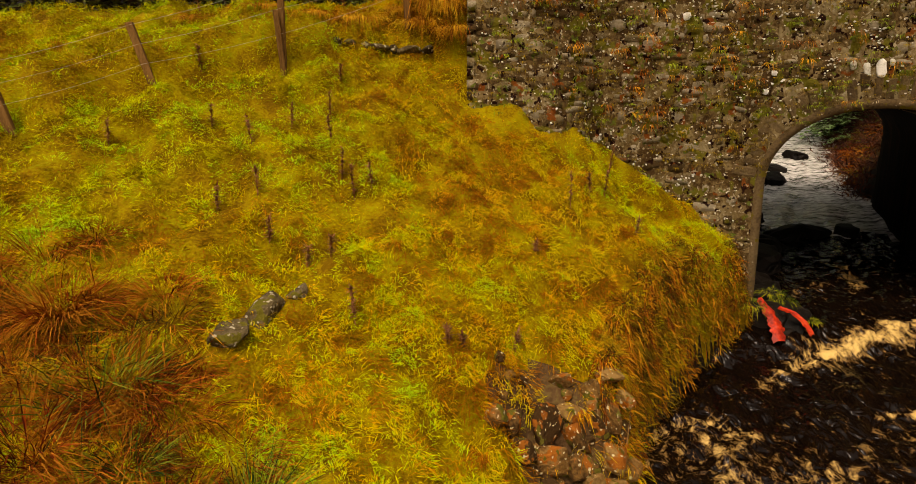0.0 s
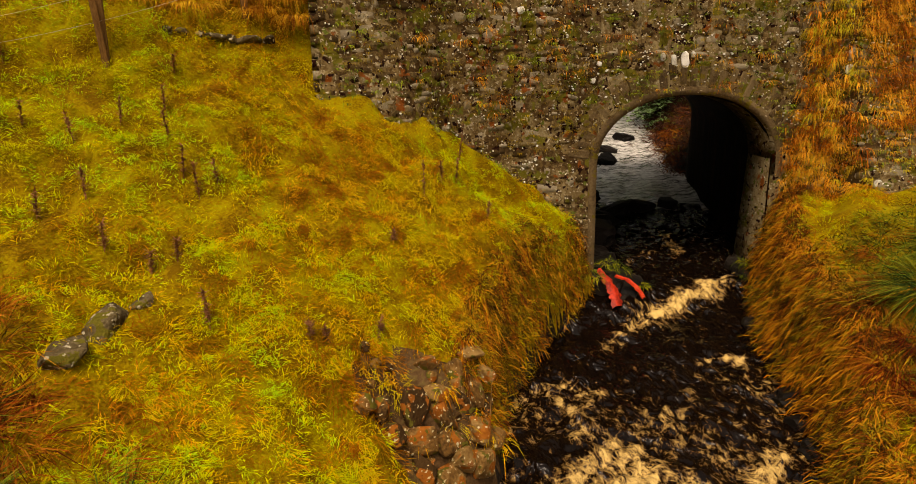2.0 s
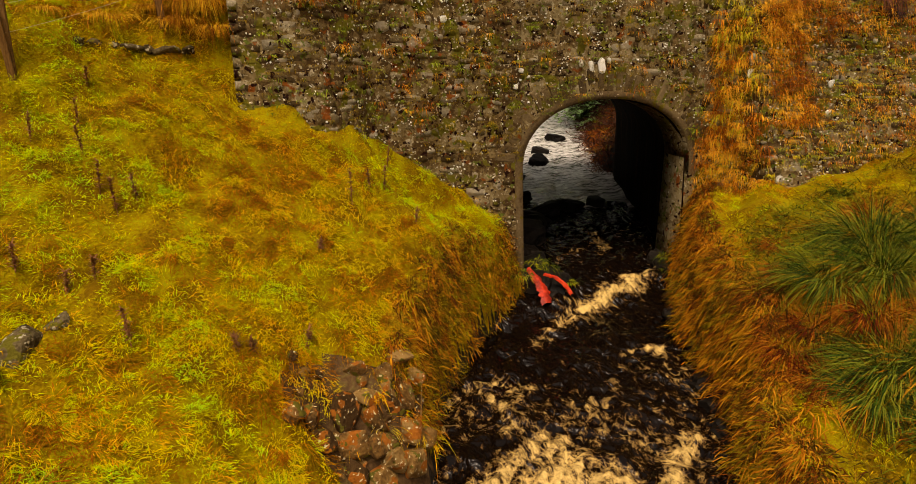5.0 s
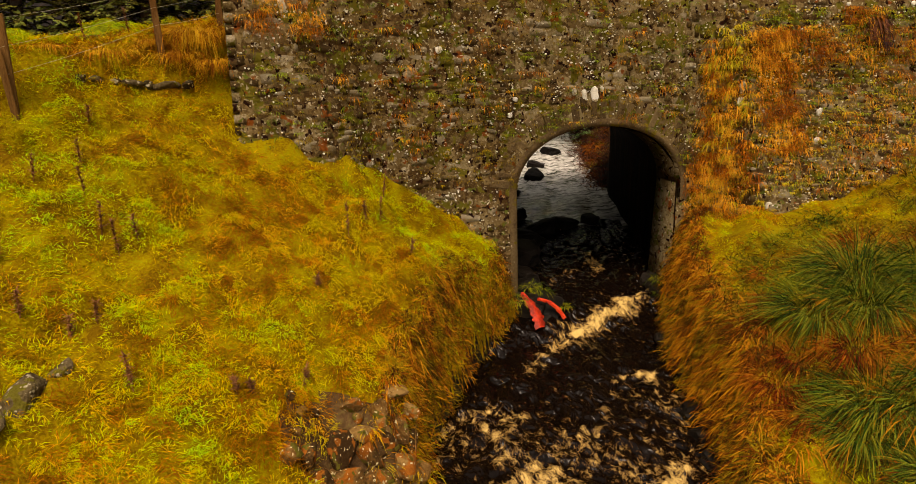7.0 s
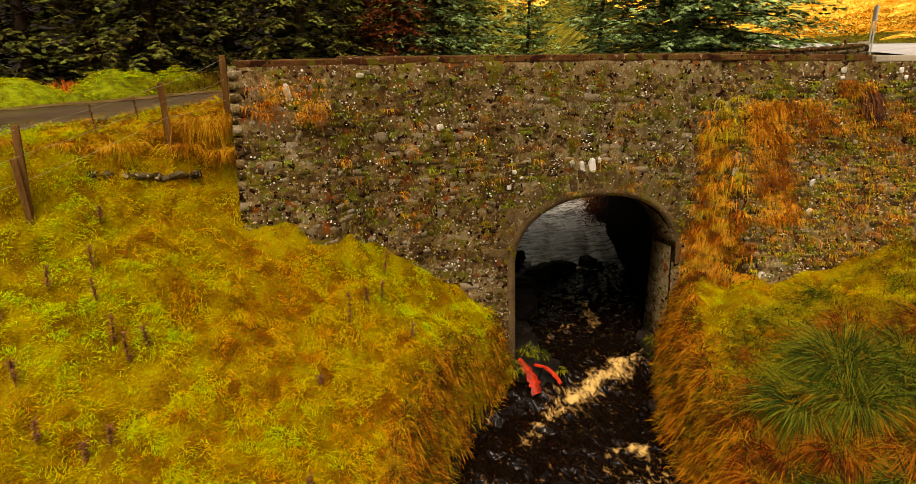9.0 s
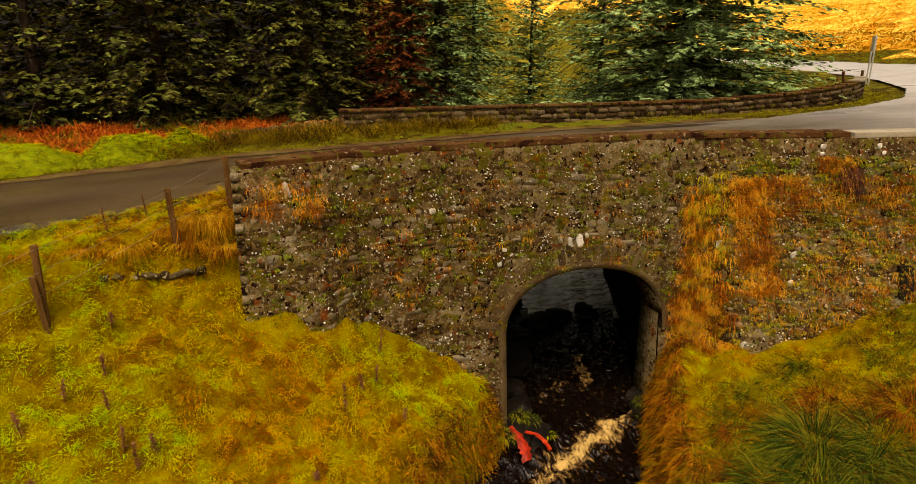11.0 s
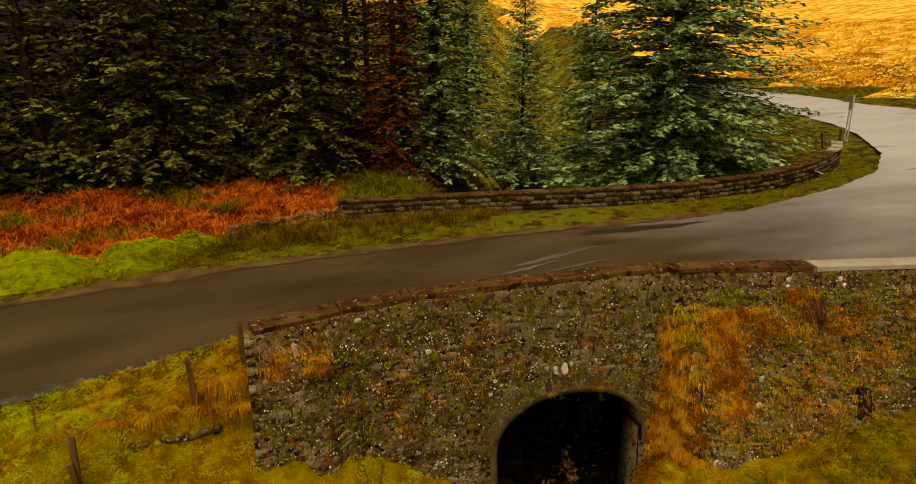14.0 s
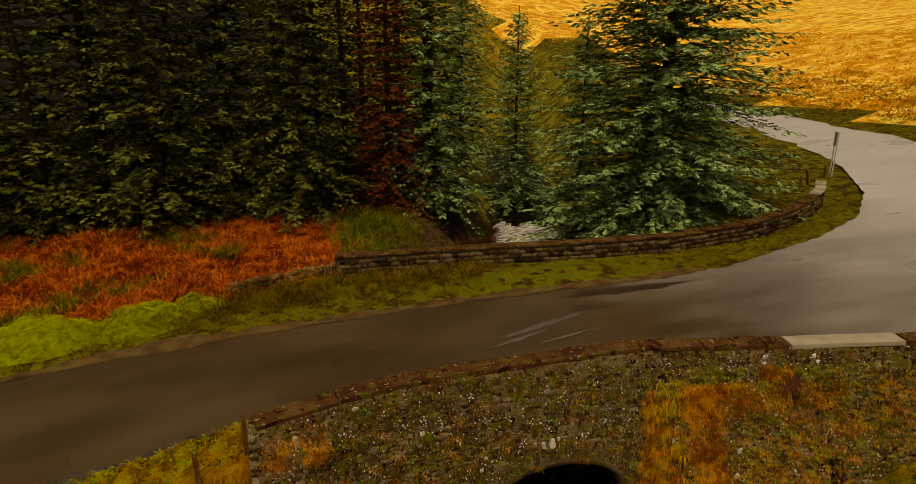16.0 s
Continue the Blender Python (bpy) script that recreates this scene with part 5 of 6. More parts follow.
# ---- conifers ----
def conifer(seed, height, radius, levels, nb, twigs, wide, droop=0.35, low=0.05, thin=0.0, hang=0.38):
    """A tapered trunk, and whorls of flat boughs, each a feather of needle twigs on both sides of its limb."""
    r = np.random.default_rng(seed)
    V, F, n = [], [], 0
    LV, LF, ln = [], [], 0
    up = np.array((0, 0, 1.0))
    tz = np.linspace(0, 1, 9)
    for k, q in enumerate(tz):
        rr = (1 - q * 0.97) * height * 0.013 + 0.02
        a = np.arange(8) / 8 * 2 * np.pi
        LV.append(np.stack([np.cos(a) * rr, np.sin(a) * rr, np.full(8, q * height)], 1))
        if k:
            i = np.arange(8)
            j = (i + 1) % 8
            p, c = (k - 1) * 8, k * 8
            LF += [np.stack([p + i, p + j, c + j], 1), np.stack([p + i, c + j, c + i], 1)]
    ln = 72
    for lev in range(levels):
        f0 = low + (0.985 - low) * (lev / levels) ** 1.2
        turn = r.uniform(0, 2 * np.pi)
        for bnum in range(nb):
            f = min(0.985, max(low, f0 + r.normal(0, 0.22) / levels))
            z0 = f * height
            az = turn + (bnum + r.uniform(-0.35, 0.35)) / nb * 2 * np.pi
            length = radius * ((1 - f) ** 0.8 * 0.95 + 0.05) * r.uniform(0.7, 1.15)
            if r.uniform() < thin:
                length *= 0.45
            d = np.array((np.cos(az), np.sin(az), 0))
            sd = np.array((-np.sin(az), np.cos(az), 0))
            rise, fall, lift = r.uniform(0.0, 0.2) + 0.45 * f, droop * r.uniform(0.7, 1.3) * (1.2 - f), 0.12 * (1.2 - f)
            pt = lambda s: up * z0 + d * (length * s)[:, None] + up * (length * (rise * s - fall * s ** 1.6 + lift * s ** 4))[:, None]
            s5 = np.array((0, 0.5, 0.96))
            P = pt(s5)
            w = 0.0013 * height * (1 - f) + 0.012
            LV.append(np.concatenate([P + sd * w * (1.1 - s5)[:, None], P - sd * w * (1.1 - s5)[:, None], P - up * w]))
            o = ln
            LF.append(np.array([(o, o + 3, o + 1), (o + 1, o + 3, o + 4), (o + 1, o + 4, o + 2), (o + 2, o + 4, o + 5), (o, o + 1, o + 6), (o + 1, o + 7, o + 6), (o + 1, o + 2, o + 7), (o + 3, o + 6, o + 4), (o + 4, o + 6, o + 7)]))
            ln += 9
            m = max(8, int(twigs * (0.3 + 0.7 * length / radius)))
            s = np.clip(0.12 + 0.88 * (np.arange(m) + r.uniform(-0.4, 0.4, m)) / m, 0.1, 1.0)
            B = pt(s) + up * r.normal(-0.02, 0.07, m)[:, None]
            sgn = np.where(np.arange(m) % 2 == 0, 1.0, -1.0)
            ang = sgn * np.where(s > 0.93, r.uniform(0, 0.4, m), r.uniform(0.6, 1.15, m))
            tl = 0.66 * (min(length, 1.0 + 0.12 * length) * (0.12 + 0.34 * np.sin(np.pi * np.clip(s * 0.75 + 0.2, 0, 1))) + 0.1) * r.uniform(0.55, 1.15, m)
            dirs = d * np.cos(ang)[:, None] + sd * np.sin(ang)[:, None] - up * (hang * r.uniform(-0.5, 2.0, m))[:, None]
            dirs /= np.linalg.norm(dirs, axis=1)[:, None]
            wdir = np.cross(dirs, up) + r.normal(0, 0.4, (m, 3))
            wdir /= np.linalg.norm(wdir, axis=1)[:, None] + 1e-9
            # each twig carries short side sprigs towards its end
            pieces = [(B, dirs, tl, 1.0)]
            for q, bend in ((0.15, -0.9), (0.3, 0.9), (0.45, -0.9), (0.6, 0.9), (0.75, -0.8)):
                dd = dirs * 0.8 + np.cross(dirs, up) * bend - up * 0.1
                pieces.append((B + dirs * (tl * q)[:, None], dd / np.linalg.norm(dd, axis=1)[:, None], tl * (0.58 - 0.25 * q), 1.1))
            for b0, dr, L, ws in pieces:
                mid = b0 + dr * (L * 0.5)[:, None]
                tip = b0 + dr * L[:, None] - up * (L * 0.1)[:, None]
                ww = (wide * ws * r.uniform(0.7, 1.3, m))[:, None]
                V.append(np.stack([b0, mid - wdir * ww, mid + wdir * ww, tip], 1).reshape(-1, 3))
                o = n + np.arange(m)[:, None, None] * 4
                F.append((np.array([(0, 2, 1), (1, 2, 3)])[None] + o).reshape(-1, 3))
                n += m * 4
    return (np.concatenate(LV), np.concatenate(LF)), (np.concatenate(V), np.concatenate(F))


def tree(kind, at, spec, needles, label, group=""):
    trunk, crown = conifer(*spec)
    t = tagged(new(kind, None), label, "conifer", group)
    part("trunk", mesh_of("trunk", *trunk, M_BARK), None, t)
    part("crown", mesh_of("crown", *crown, needles), None, t)
    t.location = (*at, float(ground_z(*at)) - 0.1)
    return t


SPR = "dense dark green spruce at the plantation edge"
model = [tree("spruce_tree", (-4.3, 35.6), (1, 24, 4.8, 36, 12, 30, 0.052, 0.48, 0.02), M_SPRUCE, SPR, "plantation spruces"),
         tree("spruce_tree", (3.2, 35.2), (2, 25, 4.6, 36, 12, 30, 0.052, 0.45, 0.02), M_SPRUCE, SPR, "plantation spruces"),
         tree("spruce_tree", (-10.1, 36.2), (3, 23, 4.9, 26, 9, 12, 0.09, 0.45, 0.02), M_SPRUCE, SPR, "plantation spruces")]
places = [(-0.6, 37.5), (-7.4, 38.0), (-14.2, 36.5), (-18.6, 35.2), (-23.4, 36.0), (-28.5, 35.0), (-33.5, 36.2), (-39, 35), (6.4, 38.4), (11.6, 37.6),
          (-3.6, 41.5), (2.6, 42.2), (8.4, 43.0), (-11.5, 41), (-17, 41), (-24, 41.5), (-31, 41), (5.5, 45.5), (9, 56), (12.5, 49), (-35, 44)]
rt = random.Random(5)
for k, (x, y) in enumerate(places):
    m = Matrix.Translation((x, y, float(ground_z(x, y)) - 0.1)) @ Matrix.Rotation(rt.uniform(0, 6.28), 4, "Z")
    t = copy_thing(model[k % 2 if k < 5 else 2], m)
    t.scale = [rt.uniform(0.85, 1.12)] * 3
tree("larch_tree", (8.6, 35.4), (4, 20, 3.4, 32, 10, 30, 0.036, 0.5, 0.02), M_DEAD, "russet dying conifer among green spruces")
tree("spruce_tree", (11.4, 36.0), (6, 22, 4.4, 34, 11, 32, 0.038, 0.4, 0.03), M_BLUE, "slim grey-green spruce beside the stream", "stream spruces")
tree("spruce_tree", (21.9, 46.2), (7, 16.5, 4.8, 34, 10, 24, 0.05, 0.3, 0.04, 0.06), M_BLUE, "slender open spruce with a bare trunk by the stream", "stream spruces")
tree("spruce_tree", (19.4, 53.0), (8, 21, 5.0, 34, 10, 22, 0.05, 0.3, 0.04, 0.1), M_BLUE, "slender open spruce behind the stream", "stream spruces")
tree("blue_spruce", (21.6, 26.6), (9, 30, 7.4, 52, 17, 54, 0.054, 0.36, 0.01, 0.1, 0.3), M_BLUE, "large blue-green spruce behind the far parapet")
tree("blue_spruce", (19.3, 31.0), (10, 15, 3.8, 30, 9, 22, 0.045, 0.35, 0.015, 0.1), M_BLUE, "smaller blue-green spruce behind the large one")

# ---- bracken, mounds ----
def on_moor(x, y):
    off = (x - MOUTH[0]) * AXIS[1] - (y - MOUTH[1]) * AXIS[0]
    return (off < -4.2) & (y > 21.6 + 0.08 * x)


b = scatter(-30, 9, 21, 34.5, 7.5, on_moor)
pat = patchy(b[:, 0], b[:, 1], 0.45, 2.0)
red = (pat > -0.42) & (b[:, 0] < 3.6 + 0.12 * (b[:, 1] - 22) + 0.8 * fine(b[:, 0], b[:, 1], 0.9))
stuff("bracken", blade_mesh("bracken", *clumps(b[red], 28, 0.34, 0.72, 0.022, 1.3, 0.6), M_BRACKEN), "russet dead bracken covering the moor", "bracken")
stuff("moor_rushes", blade_mesh("moor_rushes", *clumps(b[~red], 40, 0.25, 0.75, 0.012, 1.4, 0.3), M_RUSHY), "olive rushes between the bracken", "rushes")
b = scatter(3, 32, 22, 60, 1.6, lambda x, y: (np.abs((x - MOUTH[0]) * AXIS[1] - (y - MOUTH[1]) * AXIS[0]) > 1.9) & (y > lerp(x, PARAPET) + 0.6))
stuff("valley_grass", blade_mesh("valley_grass", *clumps(b, 26, 0.3, 0.35, 0.014, 0.8, 0.5), M_VERGEGRASS), "rough grass on the banks upstream", "grass")


b = scatter(8, 17, 20.5, 27, 5.0, lambda x, y: ((x - MOUTH[0]) * AXIS[1] - (y - MOUTH[1]) * AXIS[0] > 1.7) & ((x - MOUTH[0]) * AXIS[1] - (y - MOUTH[1]) * AXIS[0] < 4.5) & (y > lerp(x, PARAPET) + 0.6))
stuff("bank_bracken", blade_mesh("bank_bracken", *clumps(b, 60, 0.3, 0.4, 0.014, 0.7, 0.8), M_REDGRASS), "red-brown bracken on the bank upstream", "bracken")


b = scatter(5, 24, 19.5, 40, 9.0, lambda x, y: (np.abs((x - MOUTH[0]) * AXIS[1] - (y - MOUTH[1]) * AXIS[0] + 0.3) > 1.5) & (np.abs((x - MOUTH[0]) * AXIS[1] - (y - MOUTH[1]) * AXIS[0]) < 4.6) & (y > lerp(x, PARAPET) + 0.5))
stuff("streamside_bracken", blade_mesh("streamside_bracken", *clumps(b, 30, 0.3, 0.6, 0.02, 1.2, 0.6), M_DEADRED), "dark red-brown bracken along the upper stream", "bracken")


def mound(x, y, r, h, label):
    n = 40
    u = np.linspace(-1, 1, n)
    X, Y = np.meshgrid(u, u)
    R = np.sqrt(X ** 2 + Y ** 2)
    Z = h * np.clip(1 - R ** 2.2, -0.2, 1) * (1 + 0.25 * fine(X * 2 + x, Y * 2, 1.7))
    V = np.stack([x + X * r, y + Y * r * 0.7, float(ground_z(x, y)) - 0.04 + Z], -1).reshape(-1, 3)
    i = np.arange(n * n).reshape(n, n)
    F = np.stack([i[:-1, :-1], i[:-1, 1:], i[1:, 1:], i[1:, :-1]], -1).reshape(-1, 4)
    body = mesh_of("mossy_mound", V, F, M_GREENTURF, True)
    ob = tagged(new("mossy_mound", body), label, "mound", group="roadside mounds")
    k = rg.choice(len(V), 330, replace=False)
    c = V[k][V[k][:, 2] > float(ground_z(x, y))]
    part("grass", blade_mesh("grass", *clumps(c, 40, 0.12, 0.09, 0.008, 0.6, 0.4), M_GREEN), None, ob)


mound(-6.3, 19.9, 2.0, 0.68, "bright green mossy mound beside the road")
mound(-3.2, 19.7, 1.45, 0.72, "bright green mossy mound beside the road")
mound(-1.7, 19.9, 1.0, 0.6, "mossy mound with bare earth beside the road")
mound(-9.6, 19.9, 1.7, 0.5, "bright green mossy mound beside the road")

# ---- fence ----
fence = tagged(new("fence", None), "old post and wire fence on the roadside bank", "fence")
POSTS = ((-0.12, 11.35, 1.15, 0, 0, 6.2), (-1.06, 10.8, 0.86, 0, 2, 5.77), (-2.86, 9.56, 1.2, 0, -2, 5.27), (-4.45, 8.64, 0.88, -6, 14, 4.63), (-5.83, 7.6, 0.85, -4, 12, 4.1), (-7.4, 6.5, 0.9, 2, 6, 3.9))
tops = []
for x, y, h, rx, ry, top_z in POSTS:
    bm = bmesh.new()
    slab(bm, (0.1, 0.1, h + 0.3), pose(0, 0, (h - 0.3) / 2), 0.008, 0.012, rs)
    post = part("post", bm, M_WOOD, fence)
    m = pose(x, y, top_z - h, rx, -ry, rs.uniform(0, 40))
    post.matrix_basis = m
    tops.append((m, h))
bm = bmesh.new()
slab(bm, (0.08, 0.08, 0.95), pose(0, 0, 0.33), 0.006, 0.01, rs)
part("strut", bm, M_WOOD, fence, "short leaning strut beside a post").matrix_basis = pose(-2.84, 9.45, 4.02, 0, -3, 20)
for k in range(len(tops) - 1):
    (ma, ha), (mb, hb) = tops[k], tops[k + 1]
    for f in (0.35, 0.65, 0.95):
        a, b = ma @ Vector((0, -0.06, ha * f)), mb @ Vector((0, -0.06, hb * f))
        pts = [a.lerp(b, t) - Vector((0, 0, 0.03 * math.sin(math.pi * t))) for t in np.linspace(0, 1, 7)]
        bm = bmesh.new()
        rings = []
        for p in pts:
            rings.append([bm.verts.new(p + Vector((0, 0.002 * math.cos(q), 0.002 * math.sin(q)))) for q in (0, 2.1, 4.2)])
        for r0, r1 in zip(rings, rings[1:]):
            for q in range(3):
                bm.faces.new((r0[q], r0[(q + 1) % 3], r1[(q + 1) % 3], r1[q]))
        part("wire", bm, M_WIRE, fence)

for x, y, h, rx, ry in ((29.8, 24.6, 0.9, 0, 0), (31.2, 25.3, 1.0, 0, -20), (33.2, 26.0, 0.8, 0, 0)):
    bm = bmesh.new()
    slab(bm, (0.12, 0.12, h + 0.3), pose(0, 0, (h - 0.3) / 2), 0.008, 0.012, rs)
    ob = part("fence_post", bm, M_WOOD)
    tagged(ob, "dark weathered fence post beyond the parapet", "fence post", group="far fence posts")
    ob.matrix_basis = pose(x, y, float(ground_z(x, y)), rx, ry, 10)

# ---- road sign ----
sign = tagged(new("road_sign", None), "grey metal road sign seen from behind on two posts", "road sign")
sign.matrix_basis = pose(34.2, 26.4, float(ground_z(34.2, 26.4)), 0, 3, 50)
for x in (-0.35, 0.35):
    bm = bmesh.new()
    bmesh.ops.create_cone(bm, cap_ends=True, segments=12, radius1=0.04, radius2=0.04, depth=2.9, matrix=pose(x, 0, 1.2))
    part("post", bm, M_METAL, sign)
bm = bmesh.new()
slab(bm, (0.8, 0.03, 0.85), pose(0, 0.05, 2.25), 0, 0.012)
part("panel", bm, M_METAL, sign, "flat grey metal back of the sign")

# ---- rocks ----
def rock(x, y, size, material, label, squash=(1, 1, 0.7), sink=0.3, z=None, seed=None, name="rock", group=""):
    seed = rs.randrange(999) if seed is None else seed
    ob = part(name, boulder(seed, size, squash, 0.45), material)
    gz = float(ground_z(x, y)) if z is None else z
    ob.matrix_basis = Matrix.Translation((x, y, gz + size * squash[2] * (1 - 2 * sink))) @ Euler((rs.uniform(-0.3, 0.3), rs.uniform(-0.3, 0.3), rs.uniform(0, 6))).to_matrix().to_4x4()
    return tagged(ob, label, "rock", group)


# retaining stones at the foot of the left bank
for x, y, z, w, h, lean in ((0.89, 5.94, 0.13, 0.4, 0.44, 24), (1.24, 5.99, -0.02, 0.34, 0.38, -12), (1.53, 6.07, -0.03, 0.22, 0.48, -16), (0.92, 5.76, -0.17, 0.38, 0.32, 4), (1.3, 5.78, -0.24, 0.4, 0.3, -3), (0.92, 5.59, -0.42, 0.34, 0.38, -8), (1.7, 6.57, 0.42, 0.3, 0.22, 10), (1.42, 6.4, 0.36, 0.2, 0.26, 14),
                            (1.45, 6.25, 0.18, 0.18, 0.3, -20), (1.72, 6.27, 0.05, 0.22, 0.34, 8), (1.2, 6.14, 0.19, 0.34, 0.18, 6), (0.23, 5.6, 0.48, 0.42, 0.2, -12), (0.5, 5.69, 0.33, 0.2, 0.32, 14), (0.59, 5.56, 0.1, 0.3, 0.22, 30), (1.42, 5.68, -0.45, 0.3, 0.3, 6), (1.1, 6.34, 0.46, 0.26, 0.18, -8), (1.66, 5.75, -0.62, 0.34, 0.34, 0), (1.22, 5.55, -0.62, 0.34, 0.3, -6), (1.72, 6.0, -0.3, 0.3, 0.34, 10), (0.62, 5.5, -0.28, 0.26, 0.3, 8), (0.95, 5.4, -0.78, 0.36, 0.32, 4), (1.5, 5.5, -0.88, 0.36, 0.3, -5), (1.85, 6.3, -0.2, 0.24, 0.3, -10), (1.92, 6.1, -0.55, 0.26, 0.34, 5), (1.9, 6.5, 0.15, 0.22, 0.24, 0)):
    ob = part("bank_stone", block(rs.randrange(9999), (w * 1.28, 0.4, h * 1.26), 13), M_ROCK)
    ob.matrix_basis = pose(x - 0.02, y - 0.05, z, rs.uniform(-24, -8), lean, 14 + rs.uniform(-14, 14))
    tagged(ob, "rust-stained lichened block in the crumbling bank", "rock", group="bank stones")
for k in range(16):
    x, f = rs.uniform(0.3, 1.95), rs.uniform(0, 1)
    w = rs.uniform(0.1, 0.2)
    y = 5.35 + 0.24 * x + 0.75 * f
    ob = part("bank_stone", block(rs.randrange(9999), (w, w, w * rs.uniform(0.6, 1.1)), 16), M_ROCK)
    ob.matrix_basis = pose(x, y, float(ground_z(x, y)) + 0.02, rs.uniform(-40, 40), rs.uniform(-40, 40), rs.uniform(0, 180))
    tagged(ob, "small rust-stained stone filling the crumbling bank", "rock", group="small bank stones")
tc_ = np.array([(x - 0.16 + rs.uniform(-0.2, 0.2), y - 0.1, z + rs.uniform(-0.1, 0.15)) for x, y, z in ((1.9, 6.1, -0.1), (1.95, 5.95, -0.35), (0.4, 5.8, 0.1), (0.7, 5.8, 0.25), (1.3, 6.1, 0.2), (1.55, 6.2, 0.25), (2.0, 6.0, -0.6), (1.1, 5.8, -0.15), (0.6, 5.6, -0.3), (1.75, 6.3, 0.1), (1.45, 5.9, -0.15))])
stuff("stone_gap_grass", blade_mesh("stone_gap_grass", *clumps(tc_, 30, 0.1, 0.18, 0.005, 0.3, 0.9, (0.2, -0.5)), M_DRYISH), "withered grass hanging between the bank stones", "grass")
for x, y, l, w, h, turn in ((-2.08, 5.62, 0.72, 0.44, 0.3, 58), (-2.3, 5.2, 0.5, 0.4, 0.26, 40), (-1.84, 5.98, 0.28, 0.22, 0.18, 30)):
    ob = tagged(part("rock", block(rs.randrange(9999), (l, w, h), 12), M_GREY), "grey-brown lichened stone bedded in the grass", "rock", group="grass stones")
    ob.matrix_basis = pose(x, y, float(ground_z(x, y)) + 0.01, rs.uniform(-8, 8), -16, turn)
for x, y, w in ((-1.97, 10.34, 0.2), (-1.72, 10.4, 0.16), (-1.5, 10.46, 0.34), (-1.02, 10.52, 0.4), (-1.26, 10.5, 0.14), (-0.7, 10.56, 0.18), (-2.15, 10.3, 0.14)):
    ob = tagged(part("wall_stone", block(rs.randrange(9999), (w * 1.1, 0.26, 0.16), 22), M_GREY), "pale grey flat stone of a buried wall under turf", "rock", group="buried wall stones")
    ob.matrix_basis = pose(x, y, lerp(x, ((-2.2, 4.42), (-1.5, 4.31), (-1.0, 4.28), (-0.5, 4.3))), rs.uniform(-4, 4), rs.uniform(-5, 5), rs.uniform(-8, 8))
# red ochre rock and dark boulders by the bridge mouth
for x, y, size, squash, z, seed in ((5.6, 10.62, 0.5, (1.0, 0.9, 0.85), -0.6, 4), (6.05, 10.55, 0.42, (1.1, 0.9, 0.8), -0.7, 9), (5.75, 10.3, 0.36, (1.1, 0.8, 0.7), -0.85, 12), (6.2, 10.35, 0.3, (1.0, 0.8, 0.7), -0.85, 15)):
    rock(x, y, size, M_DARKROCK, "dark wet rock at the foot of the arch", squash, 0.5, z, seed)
def ribbon(name, runs, material, label, category):
    """Low rounded trails of clay along polylines (x, y, z, width)."""
    V, F = [], []
    for run in runs:
        pts = [np.array(p) for p in run]
        fine_pts = [pts[i] + (pts[i + 1] - pts[i]) * t for i in range(len(pts) - 1) for t in np.linspace(0, 1, 8, endpoint=False)] + [pts[-1]]
        n0 = len(V)
        for k, p in enumerate(fine_pts):
            w = p[3] * (0.75 + 0.5 * noise.noise(Vector((k * 0.55, p[0] * 3, 0))))
            for j, (u, h) in enumerate(((-1.25, -0.04), (-0.7, 0.0), (0, 0.012), (0.7, 0.0), (1.25, -0.04))):
                V.append((p[0] + u * w, p[1] + 0.3 * u * w - 0.5 * h, p[2] + h + 0.02 * noise.noise(Vector((k * 0.8, u * 2, p[0])))))
        for k in range(len(fine_pts) - 1):
            for j in range(4):
                a = n0 + 5 * k + j
                F.append((a, a + 1, a + 6, a + 5))
    return tagged(new(name, mesh_of(name, np.array(V), np.array(F), material, True)), label, category)


M_OCHRE = surface("ochre_clay", [(0.22, 0.012, 0.003), (0.55, 0.03, 0.005), (0.62, 0.06, 0.008)], 5.0, 26, rough=0.45, bump=0.8, spec=0.3)
ribbon("ochre_deposit", (((5.34, 10.34, -0.05, 0.06), (5.49, 10.23, -0.26, 0.11), (5.59, 10.08, -0.48, 0.15), (5.58, 9.88, -0.7, 0.14)), ((5.67, 10.24, -0.18, 0.04), (5.91, 10.18, -0.26, 0.06), (6.08, 10.08, -0.4, 0.06), (6.19, 9.96, -0.6, 0.05))), M_OCHRE, "bright red-orange ochre clay running over wet rocks", "clay")
mouth = np.array([(6.0, 10.75, -0.25), (6.35, 10.35, -0.5), (5.75, 10.75, -0.1), (5.1, 10.15, -0.1), (8.9, 10.3, -0.5), (8.75, 9.9, -0.6), (8.5, 9.5, -0.7), (9.0, 10.6, -0.3)])
stuff("mouth_moss", blade_mesh("mouth_moss", *clumps(mouth, 120, 0.16, 0.16, 0.007, 0.5, 0.8, (0.1, -0.3)), M_RUSHY), "dark green moss and grass on wet rocks by the arch", "moss")
